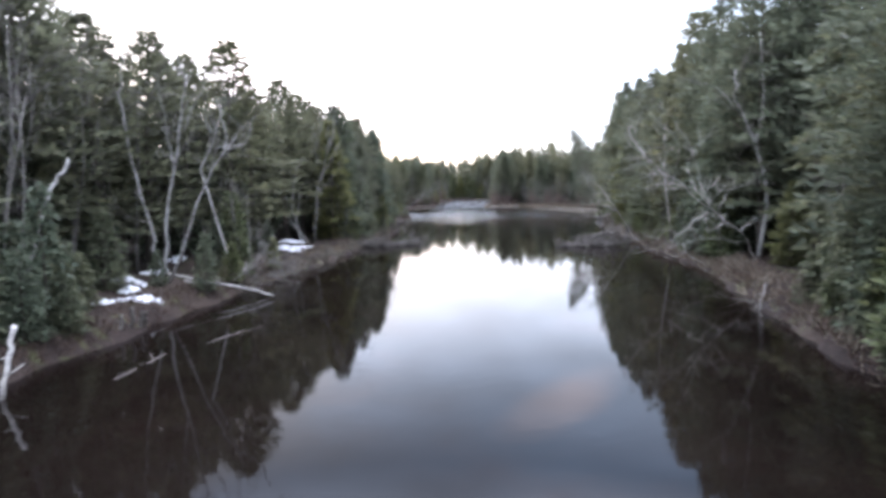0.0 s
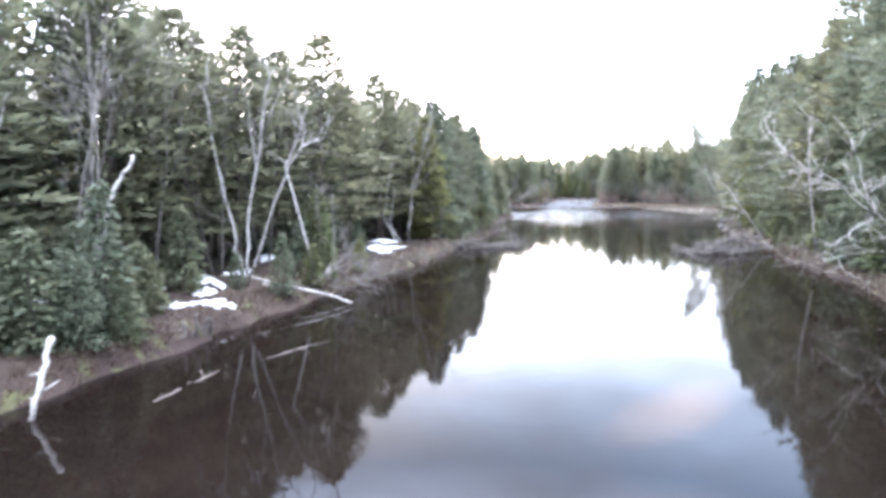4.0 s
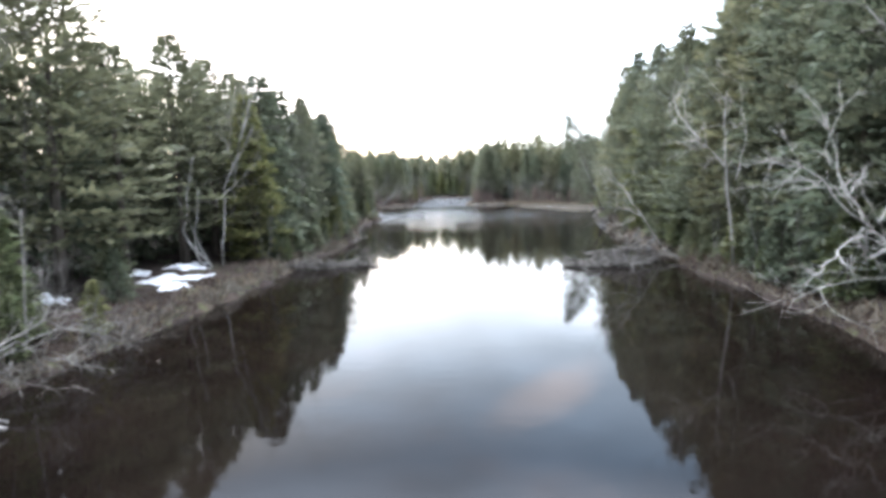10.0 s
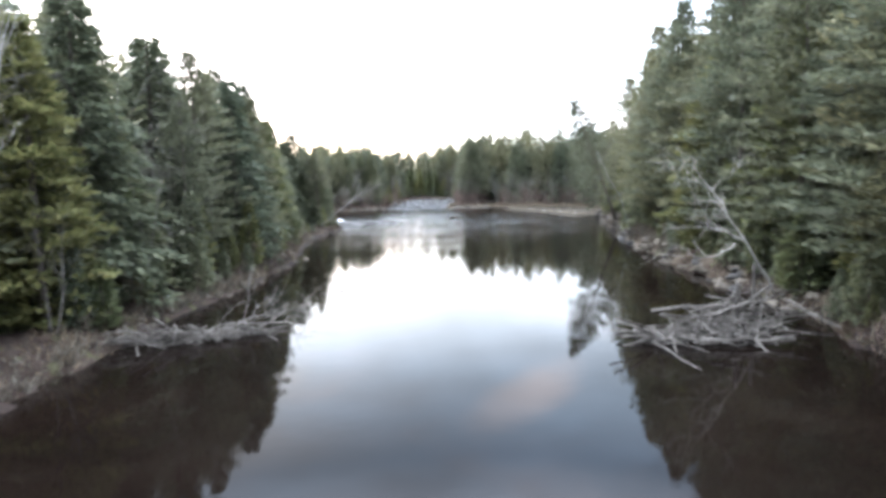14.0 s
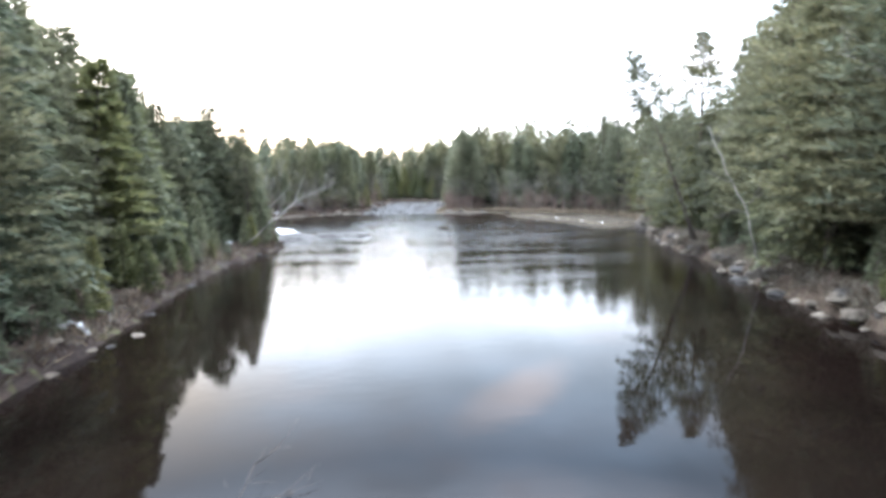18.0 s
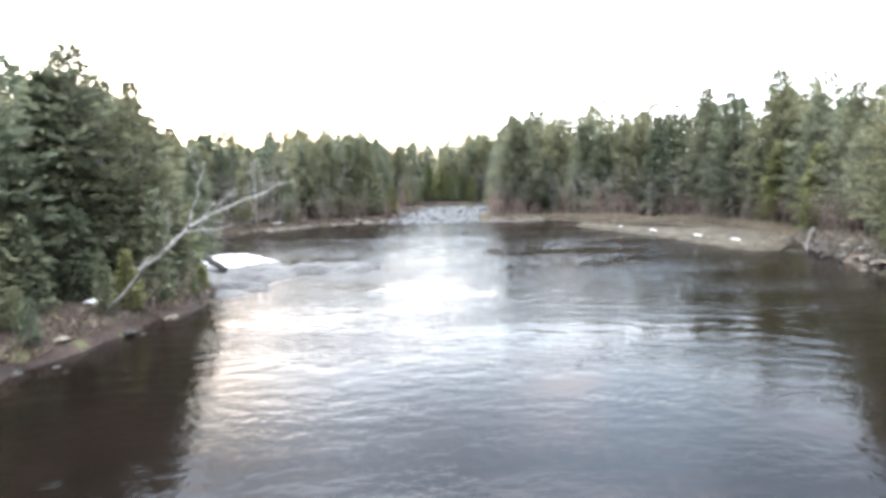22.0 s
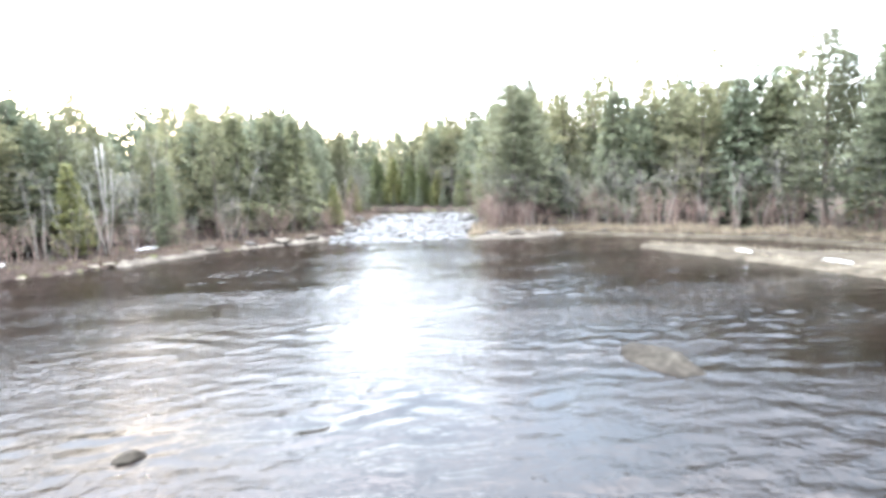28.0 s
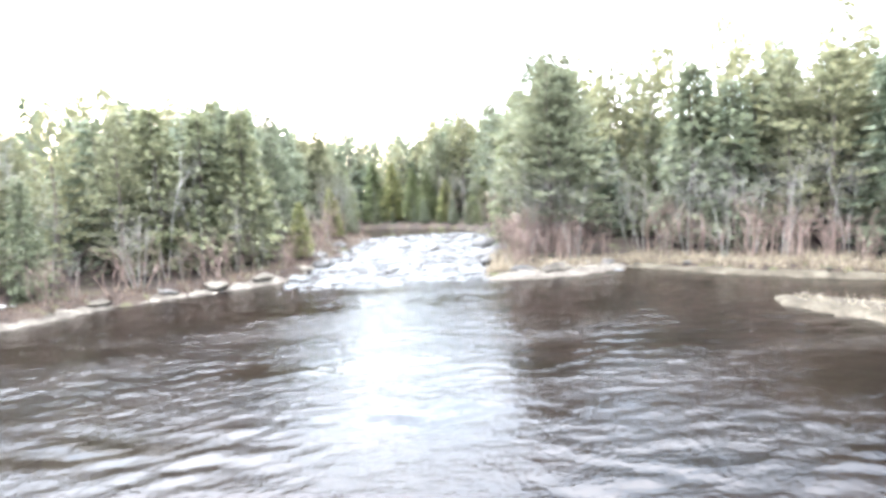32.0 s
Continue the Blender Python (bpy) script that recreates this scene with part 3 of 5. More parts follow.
def plant(tier, kind, x, y, height, slim=1.0, turn=None):
    """Sets a tree on the ground; the far ones are gathered into the deep forest."""
    pick = [k for k in PROTO if k[0] == tier and k[1] == kind]
    size = height / BASE_HEIGHT[kind]
    proto = PROTO[pick[int(rng.integers(len(pick)))]]
    m = pose(x, y, spot(x, y) - 0.08, rng.normal(0, 1.2), rng.normal(0, 1.2), rng.uniform(0, 360) if turn is None else turn)
    m = m @ Matrix.Diagonal((size * slim, size * slim, size, 1))
    if tier != "far":
        return copy_thing(proto, m)
    for child in proto.children:
        me = child.data
        v = np.empty(3 * len(me.vertices), np.float32)
        me.vertices.foreach_get("co", v)
        mm = np.array(m)
        WOODS[child.name.split(".")[0]].append((v.reshape(-1, 3) @ mm[:3, :3].T + mm[:3, 3], me, kind.replace("dim_", "")))


def along_bank(line, y0, y1, gap, off, jitter, tier, kinds, heights, side, slim=1.0):
    """Plants a ragged row at some distance behind the bank between two places on the river."""
    global rng
    rng = np.random.default_rng(int(1000 * gap + 100 * off + 17 * heights[0] + y0 * 3 + 5000 + side * 31))
    pts = np.array(line, float)
    seg = np.hypot(*np.diff(pts, axis=0).T)
    run = np.concatenate([[0], np.cumsum(seg)])
    s = rng.uniform(0, gap)
    while s < run[-1]:
        x, y = np.interp(s, run, pts[:, 0]), np.interp(s, run, pts[:, 1])
        i = min(len(seg) - 1, np.searchsorted(run, s, "right") - 1)
        tx, ty = (pts[i + 1] - pts[i]) / seg[i]
        nx, ny = (-ty, tx) if side < 0 else (ty, -tx)
        o = off + rng.uniform(-jitter, jitter)
        px, py = x + nx * o, y + ny * o
        s += gap * rng.uniform(0.65, 1.4)
        if not y0 <= py <= y1:
            continue
        if float(distance_to(RIVER, np.array([px]), np.array([py]))[0]) < off - jitter - 0.2:
            continue
        if any(math.hypot(px - cx, py - cy) < r for cx, cy, r in CLEAR):
            continue
        if side > 0 and 64 < py < 116 and off < 2 and rng.random() < 0.72:
            continue
        low = 0.74 if side > 0 and 94 < py < 136 and heights[0] > 5 else 1.0
        if side < 0 and 84 < py < 112 and heights[0] > 5:
            low = 0.92 if py < 97 else 0.8
        plant(tier, kinds[int(rng.integers(len(kinds)))], px, py, low * rng.uniform(*heights), slim * rng.uniform(0.85, 1.15))


# open ground where birches, snow and the rock ledge show
CLEAR = [(15.2, 23.6, 2.3), (16.4, 27.2, 2.2), (-9.9, 36.0, 3.0), (-10.4, 41.0, 3.2), (-7.6, 92.0, 1.8), (-7.3, 97.0, 2.3), (-6.9, 101.2, 2.2), (-13.0, 4.0, 2.6), (-13.2, 8.0, 2.6), (-13.4, 12.0, 2.8), (-13.8, 16.4, 2.8), (-13.6, 20.4, 2.6), (-13.4, 24.6, 2.4), (-12.4, 30.6, 2.0),
         (-10.6, 23.0, 2.0), (-10.0, 20.3, 1.6), (-9.3, 42.5, 3.2), (-8.3, 39.3, 2.4), (-8.6, 46.2, 2.6), (-11.2, 27.2, 1.7), (-9.0, 112.0, 4.0), (-12.2, 15.0, 2.2),
         (27.3, 92.5, 3.4), (17.0, 31.0, 2.4), (15.6, 28.2, 2.3), (18.4, 33.4, 1.5), (16.9, 42.0, 1.5), (17.7, 51.5, 1.4), (23.6, 79.6, 1.6)]
for line, side, big in ((LEFT, -1, 1.0), (RIGHT, 1, 1.24)):
    along_bank(line, 2, 112, 3.0, 1.5, 0.6, "low", ["hemlock", "cedar", "hemlock"], (2.0, 4.8), side)
    along_bank(line, 4, 112, 2.6, 0.8, 0.35, "low", ["hemlock", "hemlock", "cedar"], (0.9, 2.6), side, 1.3)
    along_bank(line, -4, 112, 2.9, 3.0, 0.9, "near", ["hemlock", "pine", "cedar", "hemlock"], (8.6 * big, 12.0 * big), side, 1.12)
    along_bank(line, -4, 112, 3.2, 6.0, 1.3, "mid", ["hemlock", "pine", "pine"], (11.2 * big, 13.6 * big), side, 1.25)
    along_bank(line, 112, 138 if side > 0 else 200, 3.4 if side > 0 else 6.5, 2.6, 1.2, "mid", ["hemlock", "cedar", "pine"], (3.0, 8.5), side)
    along_bank(line, 112, 205, 3.2, 5.6, 1.5, "mid", ["hemlock", "pine", "pine"], (9.5 * big, 12.2 * big), side, 1.2)
    along_bank(line, 186, 225, 2.6, 1.0, 0.5, "low", ["hemlock", "hemlock", "cedar"], (1.2, 3.5), side, 1.2)
    along_bank(line, 186, 225, 3.0, 2.6, 0.8, "mid", ["hemlock", "cedar"], (5.0, 9.5), side, 1.1)
    along_bank(line, 112, 222, 3.2, 8.5, 1.2, "far", ["hemlock", "hemlock", "pine"], (9.5 * big, 12.0 * big), side, 1.15)
    along_bank(line, 112, 222, 3.4, 12.5, 1.5, "far", ["hemlock", "pine"], (10.0 * big, 12.5 * big), side, 1.15)
    along_bank(line, -2, 70, 3.6, 8.4, 1.2, "far", ["hemlock", "hemlock", "pine"], (10.0 * big, 13.0 * big), side, 1.1)
    along_bank(line, -30, 215, 3.8, 10.0, 1.8, "far", ["hemlock", "pine", "pine"], (11.5 * big, 13.6 * big), side)
    along_bank(line, -30, 225, 4.2, 15.0, 2.5, "far", ["hemlock", "pine"], (11.5 * big, 13.8 * big), side)
    along_bank(line, -10, 225, 6.0, 20.0, 3.0, "far", ["hemlock", "pine"], (11.5 * big, 13.8 * big), side, 1.15)
    along_bank(line, 4, 112, 3.0, 0.7, 0.35, "near", ["brush"], (0.8, 1.7), side)
    along_bank(line, 112, 200, 2.4, 1.5, 0.9, "near", ["brush", "brush", "grey"], (1.4, 3.2), side)
    along_bank(line, 118, 200, 3.6, 2.6, 1.2, "near", ["grey"], (3.5, 6.5), side)
    along_bank(line, 116, 182, 1.5, 2.0, 0.8, "near", ["brush"], (1.8, 3.8), side, 1.1)
    along_bank(line, 4, 112, 2.3, 2.6, 0.8, "low", ["hemlock", "hemlock", "cedar"], (1.4, 3.6), side, 1.2)
    along_bank(line, 20, 62, 5.0, 1.6, 0.6, "near", ["grey"], (3.5, 6.0), side)
    along_bank(line, 40, 110, 15.0, 3.0, 1.2, "near", ["grey", "birch"], (6.0, 8.5), side)
along_bank(RIGHT, 6, 60, 2.2, 1.25, 0.4, "low", ["hemlock", "cedar", "hemlock"], (1.6, 3.8), 1, 1.4)
along_bank(RIGHT, 138, 176, 1.5, 3.2, 0.9, "near", ["brush"], (2.4, 4.0), 1, 1.1)
along_bank(RIGHT, 138, 176, 2.2, 4.0, 1.0, "near", ["grey"], (4.0, 7.0), 1, 1.1)
along_bank(LEFT, 138, 168, 3.6, 3.4, 1.5, "near", ["grey", "grey", "birch"], (4.5, 8.0), -1)
along_bank(LEFT, 0, 62, 4.2, 4.2, 1.4, "near", ["grey", "grey", "birch"], (7.5, 11.5), -1, 0.8)
for gx_, gy_ in [(x + 3 * (k % 2), y) for k, y in enumerate(range(204, 252, 5)) for x in range(-40, 62, 6)]:
    px, py = gx_ + rng.uniform(-2, 2), gy_ + rng.uniform(-2, 2)
    if float(distance_to(RIVER, np.array([px]), np.array([py]))[0]) > 1.5:
        plant("far", ("hemlock", "pine")[int(rng.integers(2))], px, py, rng.uniform(11.0, 14.0), 1.15)

for x0, x1 in ((-96, -33), (58, 112)):
    for gx_ in np.arange(x0, x1, 6.5):
        for gy_ in np.arange(-45, 262, 6.5):
            px, py = gx_ + rng.uniform(-2.5, 2.5), gy_ + rng.uniform(-2.5, 2.5)
            if float(distance_to(RIVER, np.array([px]), np.array([py]))[0]) > 22:
                plant("far", ("dim_hemlock", "dim_pine")[int(rng.integers(2))], px, py, rng.uniform(11.0, 14.5), 1.2)

deep = tagged(new("forest"), "deep dark green conifer forest behind the banks", "forest", kind="stuff")
for piece, kind, mat in (("trunk", None, BARK), ("crown", "pine", PINE), ("crown", "hemlock", HEMLOCK)):
    some = [(v, me) for v, me, k in WOODS[piece] if kind in (None, k)]
    if piece == "crown":
        v = np.concatenate([v for v, _ in some])
        n = len(v) // 3
        me = bpy.data.meshes.new("crown")
        me.vertices.add(3 * n)
        me.vertices.foreach_set("co", v.astype(np.float32).ravel())
        me.loops.add(3 * n)
        me.loops.foreach_set("vertex_index", np.arange(3 * n, dtype=np.int32))
        me.polygons.add(n)
        me.polygons.foreach_set("loop_start", np.arange(0, 3 * n, 3, dtype=np.int32))
        me.update(calc_edges=True)
        me.materials.append(mat)
    else:
        vs, fs, start = [], [], 0
        for v, src in some:
            vs.append(v)
            fs += [tuple(start + i for i in p.vertices) for p in src.polygons]
            start += len(v)
        me = mesh_of("trunk", np.concatenate(vs), fs, mat, True)
    part("trunk" if piece == "trunk" else "crown", me, deep)["kind"] = "stuff"

# single trees that stand out
for tier, kind, x, y, h, slim in (("near", "pine", 22.9, 70.5, 16.0, 0.9), ("near", "pine", 24.4, 76.5, 16.0, 0.95), ("near", "pine", 26.2, 82.0, 15.5, 0.9), ("near", "pine", 29.2, 87.6, 13.6, 0.9), ("near", "pine", 21.6, 60.5, 15.2, 0.95), ("near", "pine", 20.6, 54.5, 15.0, 0.9), ("near", "pine", 23.4, 66.0, 15.8, 1.0), ("near", "pine", 20.2, 48.5, 15.2, 0.9), ("near", "pine", 24.2, 73.0, 15.4, 1.0), ("near", "pine", 32.6, 107.5, 10.5, 1.0),
                                  ("near", "pine", 19.5, 41.0, 16.6, 0.9), ("near", "pine", 18.5, 33.0, 16.5, 0.95), ("mid", "pine", 24.4, 176.0, 15.6, 0.95),
                                  ("near", "pine", 21.8, 172.8, 15.5, 1.15), ("mid", "pine", 41.8, 149.0, 15.6, 1.0), ("near", "cedar", 17.6, 28.6, 4.2, 1.2),
                                  ("near", "cedar", 30.6, 104.0, 6.0, 1.1), ("near", "cedar", 30.6, 99.5, 7.0, 1.0), ("near", "hemlock", -7.2, 103.6, 6.5, 1.0), ("near", "hemlock", -8.6, 106.6, 8.5, 1.0), ("mid", "pine", -10.5, 109.5, 10.5, 1.0),
                                  ("mid", "hemlock", -12.0, 113.5, 10.0, 1.1), ("near", "pine", 36.0, 112.0, 11.5, 1.0), ("mid", "pine", 40.0, 121.0, 11.5, 1.1), ("mid", "pine", 41.5, 128.0, 12.0, 1.1),
                                  ("mid", "pine", 43.0, 136.0, 15.5, 1.1), ("mid", "pine", 42.0, 142.5, 14.5, 1.0), ("mid", "cedar", 39.5, 124.5, 7.5, 1.2), ("mid", "cedar", 41.5, 133.0, 8.0, 1.2), ("mid", "cedar", 19.0, 169.5, 4.5, 1.0),
                                  ("mid", "hemlock", 18.8, 172.0, 9.5, 1.0), ("mid", "cedar", 43.5, 146.0, 8.5, 1.2), ("near", "pine", 32.2, 101.0, 16.2, 1.1), ("near", "hemlock", -10.2, 114.0, 7.5, 1.1), ("near", "hemlock", -9.2, 117.8, 8.0, 1.15), ("near", "pine", -11.9, 121.0, 9.5, 1.2), ("near", "hemlock", -8.6, 115.4, 6.0, 1.0), ("mid", "hemlock", -13.5, 125.5, 9.5, 1.2), ("near", "pine", 32.6, 95.4, 14.6, 0.9), ("near", "pine", 30.2, 89.8, 13.4, 0.9), ("mid", "hemlock", 29.0, 170.0, 7.0, 1.2), ("mid", "hemlock", 32.0, 173.0, 9.5, 1.2), ("mid", "hemlock", 26.8, 170.5, 8.0, 1.1), ("mid", "cedar", 31.0, 167.5, 4.5, 1.2), ("mid", "pine", 35.0, 170.0, 11.0, 1.1), ("near", "grey", 29.5, 166.5, 4.0, 1.3), ("near", "grey", 33.0, 164.5, 4.5, 1.3), ("near", "grey", 27.0, 167.0, 4.2, 1.3), ("near", "hemlock", -11.8, 118.5, 8.5, 1.1)):
    plant(tier, kind, x, y, h, slim)


for x, y, h in ((-11.4, 11.3, 2.8), (-11.0, 17.0, 2.6), (-10.8, 18.5, 2.2), (-11.7, 16.4, 3.2), (-12.8, 19.3, 3.4), (-12.2, 21.0, 2.5), (-11.2, 9.0, 3.0), (-10.4, 30.6, 3.0), (-9.9, 32.2, 2.4), (-13.4, 12.6, 3.6),
                (-16.6, 19.0, 1.3), (-15.5, 19.6, 1.6), (-14.3, 20.7, 1.8), (-11.8, 21.1, 2.0), (-12.0, 23.9, 1.3), (-11.5, 26.2, 1.6), (-10.5, 18.2, 1.8),
                (-9.8, 37.6, 2.2), (-10.9, 39.4, 3.0), (-12.9, 24.6, 3.2), (-12.6, 16.2, 3.0), (-12.2, 18.0, 2.6), (-11.8, 19.5, 2.0), (-13.4, 15.0, 3.4), (-12.8, 12.4, 3.0),
                (-11.7, 14.2, 1.7), (-13.6, 18.0, 3.2), (-14.0, 22.8, 2.8), (-12.9, 22.4, 2.0), (-12.6, 9.6, 3.0), (-11.6, 7.6, 2.6), (-13.0, 6.0, 3.4), (-11.2, 12.6, 1.5)):
    plant("low", "hemlock", x, y, h, 1.45)
for x, y, h in ((-7.4, 90.5, 3.2), (-7.0, 93.0, 2.6), (-7.7, 95.0, 3.6), (-8.0, 98.0, 3.8), (-7.8, 101.0, 4.0), (-6.9, 88.8, 2.6), (-8.7, 93.0, 5.0), (-8.9, 97.0, 5.4), (-6.7, 95.6, 1.6), (-6.6, 91.4, 1.3), (-8.4, 90.0, 4.6)):
    plant("low", "hemlock", x, y, h, 1.4)
for x, y, h in ((-10.8, 89.5, 9.8), (-11.2, 93.0, 10.4), (-10.6, 96.6, 10.0), (-10.9, 100.2, 9.4), (-10.4, 103.6, 8.8)):
    plant("mid", ("pine", "hemlock")[int(y) % 2], x, y, h, 1.2)
for x, y, h in ((-15.4, 5.2, 10.5), (-15.0, 9.4, 11.0), (-15.8, 12.4, 10.0), (-15.2, 14.8, 11.5), (-16.2, 18.6, 10.5), (-15.4, 22.2, 11.0), (-15.0, 25.8, 10.0), (-14.2, 29.4, 10.5),
                (-13.6, 33.0, 9.5), (-12.8, 36.4, 9.5), (-13.8, 20.2, 8.5), (-14.6, 7.2, 9.0)):
    plant("near", "grey", x, y, h, 0.75)
for x, y, h in ((-20.5, 8.0, 12.5), (-22.0, 12.5, 13.0), (-18.5, 14.5, 12.5), (-21.5, 18.0, 13.0), (-19.0, 21.5, 12.5), (-17.0, 9.5, 12.0), (-23.5, 24.0, 13.0), (-18.0, 27.0, 12.5)):
    plant("mid", "hemlock", x, y, h, 1.2)
leaner = plant("near", "pine", 27.2, 92.4, 14.2, 0.85)
leaner.matrix_basis = pose(27.2, 92.4, max(0.3, spot(27.2, 92.4)) - 0.25, -2, -20, 0) @ Matrix.Diagonal((0.85, 0.85, 0.97, 1))
leaner["label"] = "lone white pine leaning out over the river"

# ---------------------------------------------------------------- bare trees with a shape of their own


def limb_tree(name, limbs, bark, seed, twig, label, category, group="", bark_fine=None):
    """A leafless tree from hand-set main limbs (points, thick end, thin end), with twigs grown along them."""
    r = np.random.default_rng(seed)
    thing = new(name)
    fine = Tubes()
    for pts, r0, r1 in limbs:
        t = Tubes()
        p = np.array(pts, float)
        run = np.linspace(0, 1, len(p))
        u = np.linspace(0, 1, 4 * (len(p) - 1) + 1)
        q = np.stack([np.interp(u, run, p[:, k]) for k in range(3)], 1)
        q[1:-1] += r.normal(0, 0.05, (len(q) - 2, 3))
        rad = (r0 + (r1 - r0) * u) * (1.35 if bark is BIRCH and r0 < 0.1 else 1.0)
        t.add(q, rad, 7)
        part("limb", t.mesh("limb", bark), thing)
        total = np.linalg.norm(np.diff(p, axis=0), axis=1).sum()
        for _ in range(int(twig * total)):
            i = int(r.integers(max(1, len(q) // 3), len(q)))
            way = (q[i] - q[i - 1]) / np.linalg.norm(q[i] - q[i - 1])
            side = r.normal(0, 1, 3)
            side -= way * side.dot(way)
            e = way * r.uniform(0.3, 1.0) + side / np.linalg.norm(side) * r.uniform(0.5, 1.0)
            e[2] = e[2] * 0.7 + 0.12
            n, at = 4, q[i]
            length = r.uniform(0.5, 1.9)
            line = [at]
            for k in range(n):
                e = e + r.normal(0, 0.25, 3)
                at = at + e / np.linalg.norm(e) * length / n
                line.append(at)
            w = min(rad[i] * 0.5, 0.03)
            fine.add(line, [w * (1 - 0.8 * k / n) + 0.004 for k in range(n + 1)], 4)
            for k in range(2, n + 1):
                for _ in range(2):
                    f = e + r.normal(0, 0.7, 3)
                    tip = line[k] + f / np.linalg.norm(f) * length * r.uniform(0.2, 0.5)
                    fine.add([line[k], (line[k] + tip) / 2 + r.normal(0, 0.03, 3), tip], [w * 0.45 + 0.003, w * 0.3 + 0.003, 0.003], 3)
    part("crown", fine.mesh("crown", bark_fine or bark), thing, "bare crooked twigs")
    return tagged(thing, label, category, group)


limb_tree("dead_tree", [([(17.6, 31.2, 0.3), (16.20, 30.40, 2.20), (14.50, 30.00, 3.40), (13.10, 29.60, 4.90)], 0.044, 0.012),
                        ([(14.50, 30.00, 3.40), (14.30, 31.00, 4.50), (13.70, 31.00, 6.60)], 0.034, 0.010),
                        ([(16.20, 30.40, 1.80), (14.80, 30.00, 2.00), (12.90, 29.80, 1.80)], 0.024, 0.008),
                        ([(14.20, 30.00, 3.40), (13.00, 29.50, 2.70), (12.10, 29.20, 2.00)], 0.025, 0.008),
                        ([(14.30, 30.00, 3.50), (12.20, 29.60, 5.10), (10.40, 29.40, 5.30)], 0.03, 0.008),
                        ([(14.80, 30.20, 3.50), (15.50, 30.60, 4.40), (16.90, 30.80, 4.80)], 0.028, 0.008)],
          BLEACHED, 31, 2.6, "dead grey tree leaning out over the water", "tree")
limb_tree("birch_tree", [([(17.9, 31.9, 0.6), (18.10, 31.60, 4.40), (17.20, 31.60, 7.20), (16.20, 31.60, 9.00), (16.20, 31.60, 10.60)], 0.13, 0.045),
                         ([(17.30, 31.60, 6.70), (17.80, 31.60, 8.60), (17.40, 31.60, 12.40)], 0.085, 0.03),
                         ([(17.70, 31.60, 8.80), (19.20, 31.90, 10.50)], 0.045, 0.02), ([(16.40, 31.50, 8.60), (15.00, 31.30, 9.70)], 0.035, 0.012), ([(17.50, 31.50, 7.80), (18.60, 31.30, 9.30)], 0.03, 0.012)],
          BIRCH, 32, 1.5, "tall forked white birch on the bank", "tree", bark_fine=TWIG)
limb_tree("bare_tree", [([(17.5, 42.5, 0.7), (16.70, 42.00, 5.40), (14.80, 42.00, 7.40), (14.10, 42.00, 8.60)], 0.075, 0.018),
                        ([(16.70, 42.00, 5.40), (16.70, 42.20, 7.40), (16.80, 42.20, 9.00)], 0.05, 0.012),
                        ([(17.20, 42.00, 4.80), (17.90, 42.30, 7.00), (17.50, 42.40, 9.40)], 0.05, 0.012)],
          BLEACHED, 33, 2.4, "pale leafless tree in front of green pines", "tree")
limb_tree("dead_tree", [([(17.9, 52.0, 0.5), (16.60, 51.80, 2.60), (15.10, 51.60, 4.50), (14.00, 51.50, 5.70)], 0.060, 0.012),
                        ([(16.30, 51.70, 2.70), (14.90, 51.30, 3.30), (13.80, 51.00, 3.60)], 0.038, 0.010),
                        ([(16.00, 51.60, 2.60), (15.10, 51.20, 2.20), (14.30, 51.00, 2.20)], 0.03, 0.008)],
          BLEACHED, 34, 2.4, "small dead tree leaning over the bank", "tree")
limb_tree("birch_tree", [([(23.7, 80.0, 0.4), (22.60, 79.50, 3.30), (21.30, 79.40, 5.50), (20.40, 79.40, 7.50)], 0.048, 0.017),
                         ([(21.70, 79.40, 4.90), (20.00, 79.20, 5.50)], 0.017, 0.005), ([(22.40, 79.40, 3.50), (20.60, 79.20, 4.00)], 0.017, 0.005)],
          BIRCH, 35, 0.7, "leaning white birch above the stony shore", "tree", bark_fine=TWIG)
limb_tree("birch_tree", [([(-5.9, 98.6, 0.15), (-3.6, 97.2, 2.0), (-1.1, 95.9, 3.9), (0.3, 96.8, 4.7), (2.0, 98.0, 5.4)], 0.055, 0.008), ([(-1.4, 96.0, 3.7), (0.2, 96.3, 3.9), (1.5, 96.9, 4.3)], 0.016, 0.005), ([(-2.2, 96.4, 3.1), (-0.6, 96.2, 4.3), (0.5, 96.4, 5.3)], 0.018, 0.005),
                         ([(-1.1, 95.9, 3.9), (-0.7, 95.6, 4.7), (-0.2, 95.3, 6.0)], 0.036, 0.013)],
          BIRCH, 36, 1.1, "white birch leaning low over the river", "tree", bark_fine=TWIG)
limb_tree("birch_tree", [([(-6.9, 107.5, 1.8), (-4.6, 107.0, 3.6), (-2.9, 106.5, 5.2)], 0.045, 0.015)], BIRCH, 44, 0.8, "slim birch leaning over the snow by the ledge", "tree", bark_fine=TWIG)
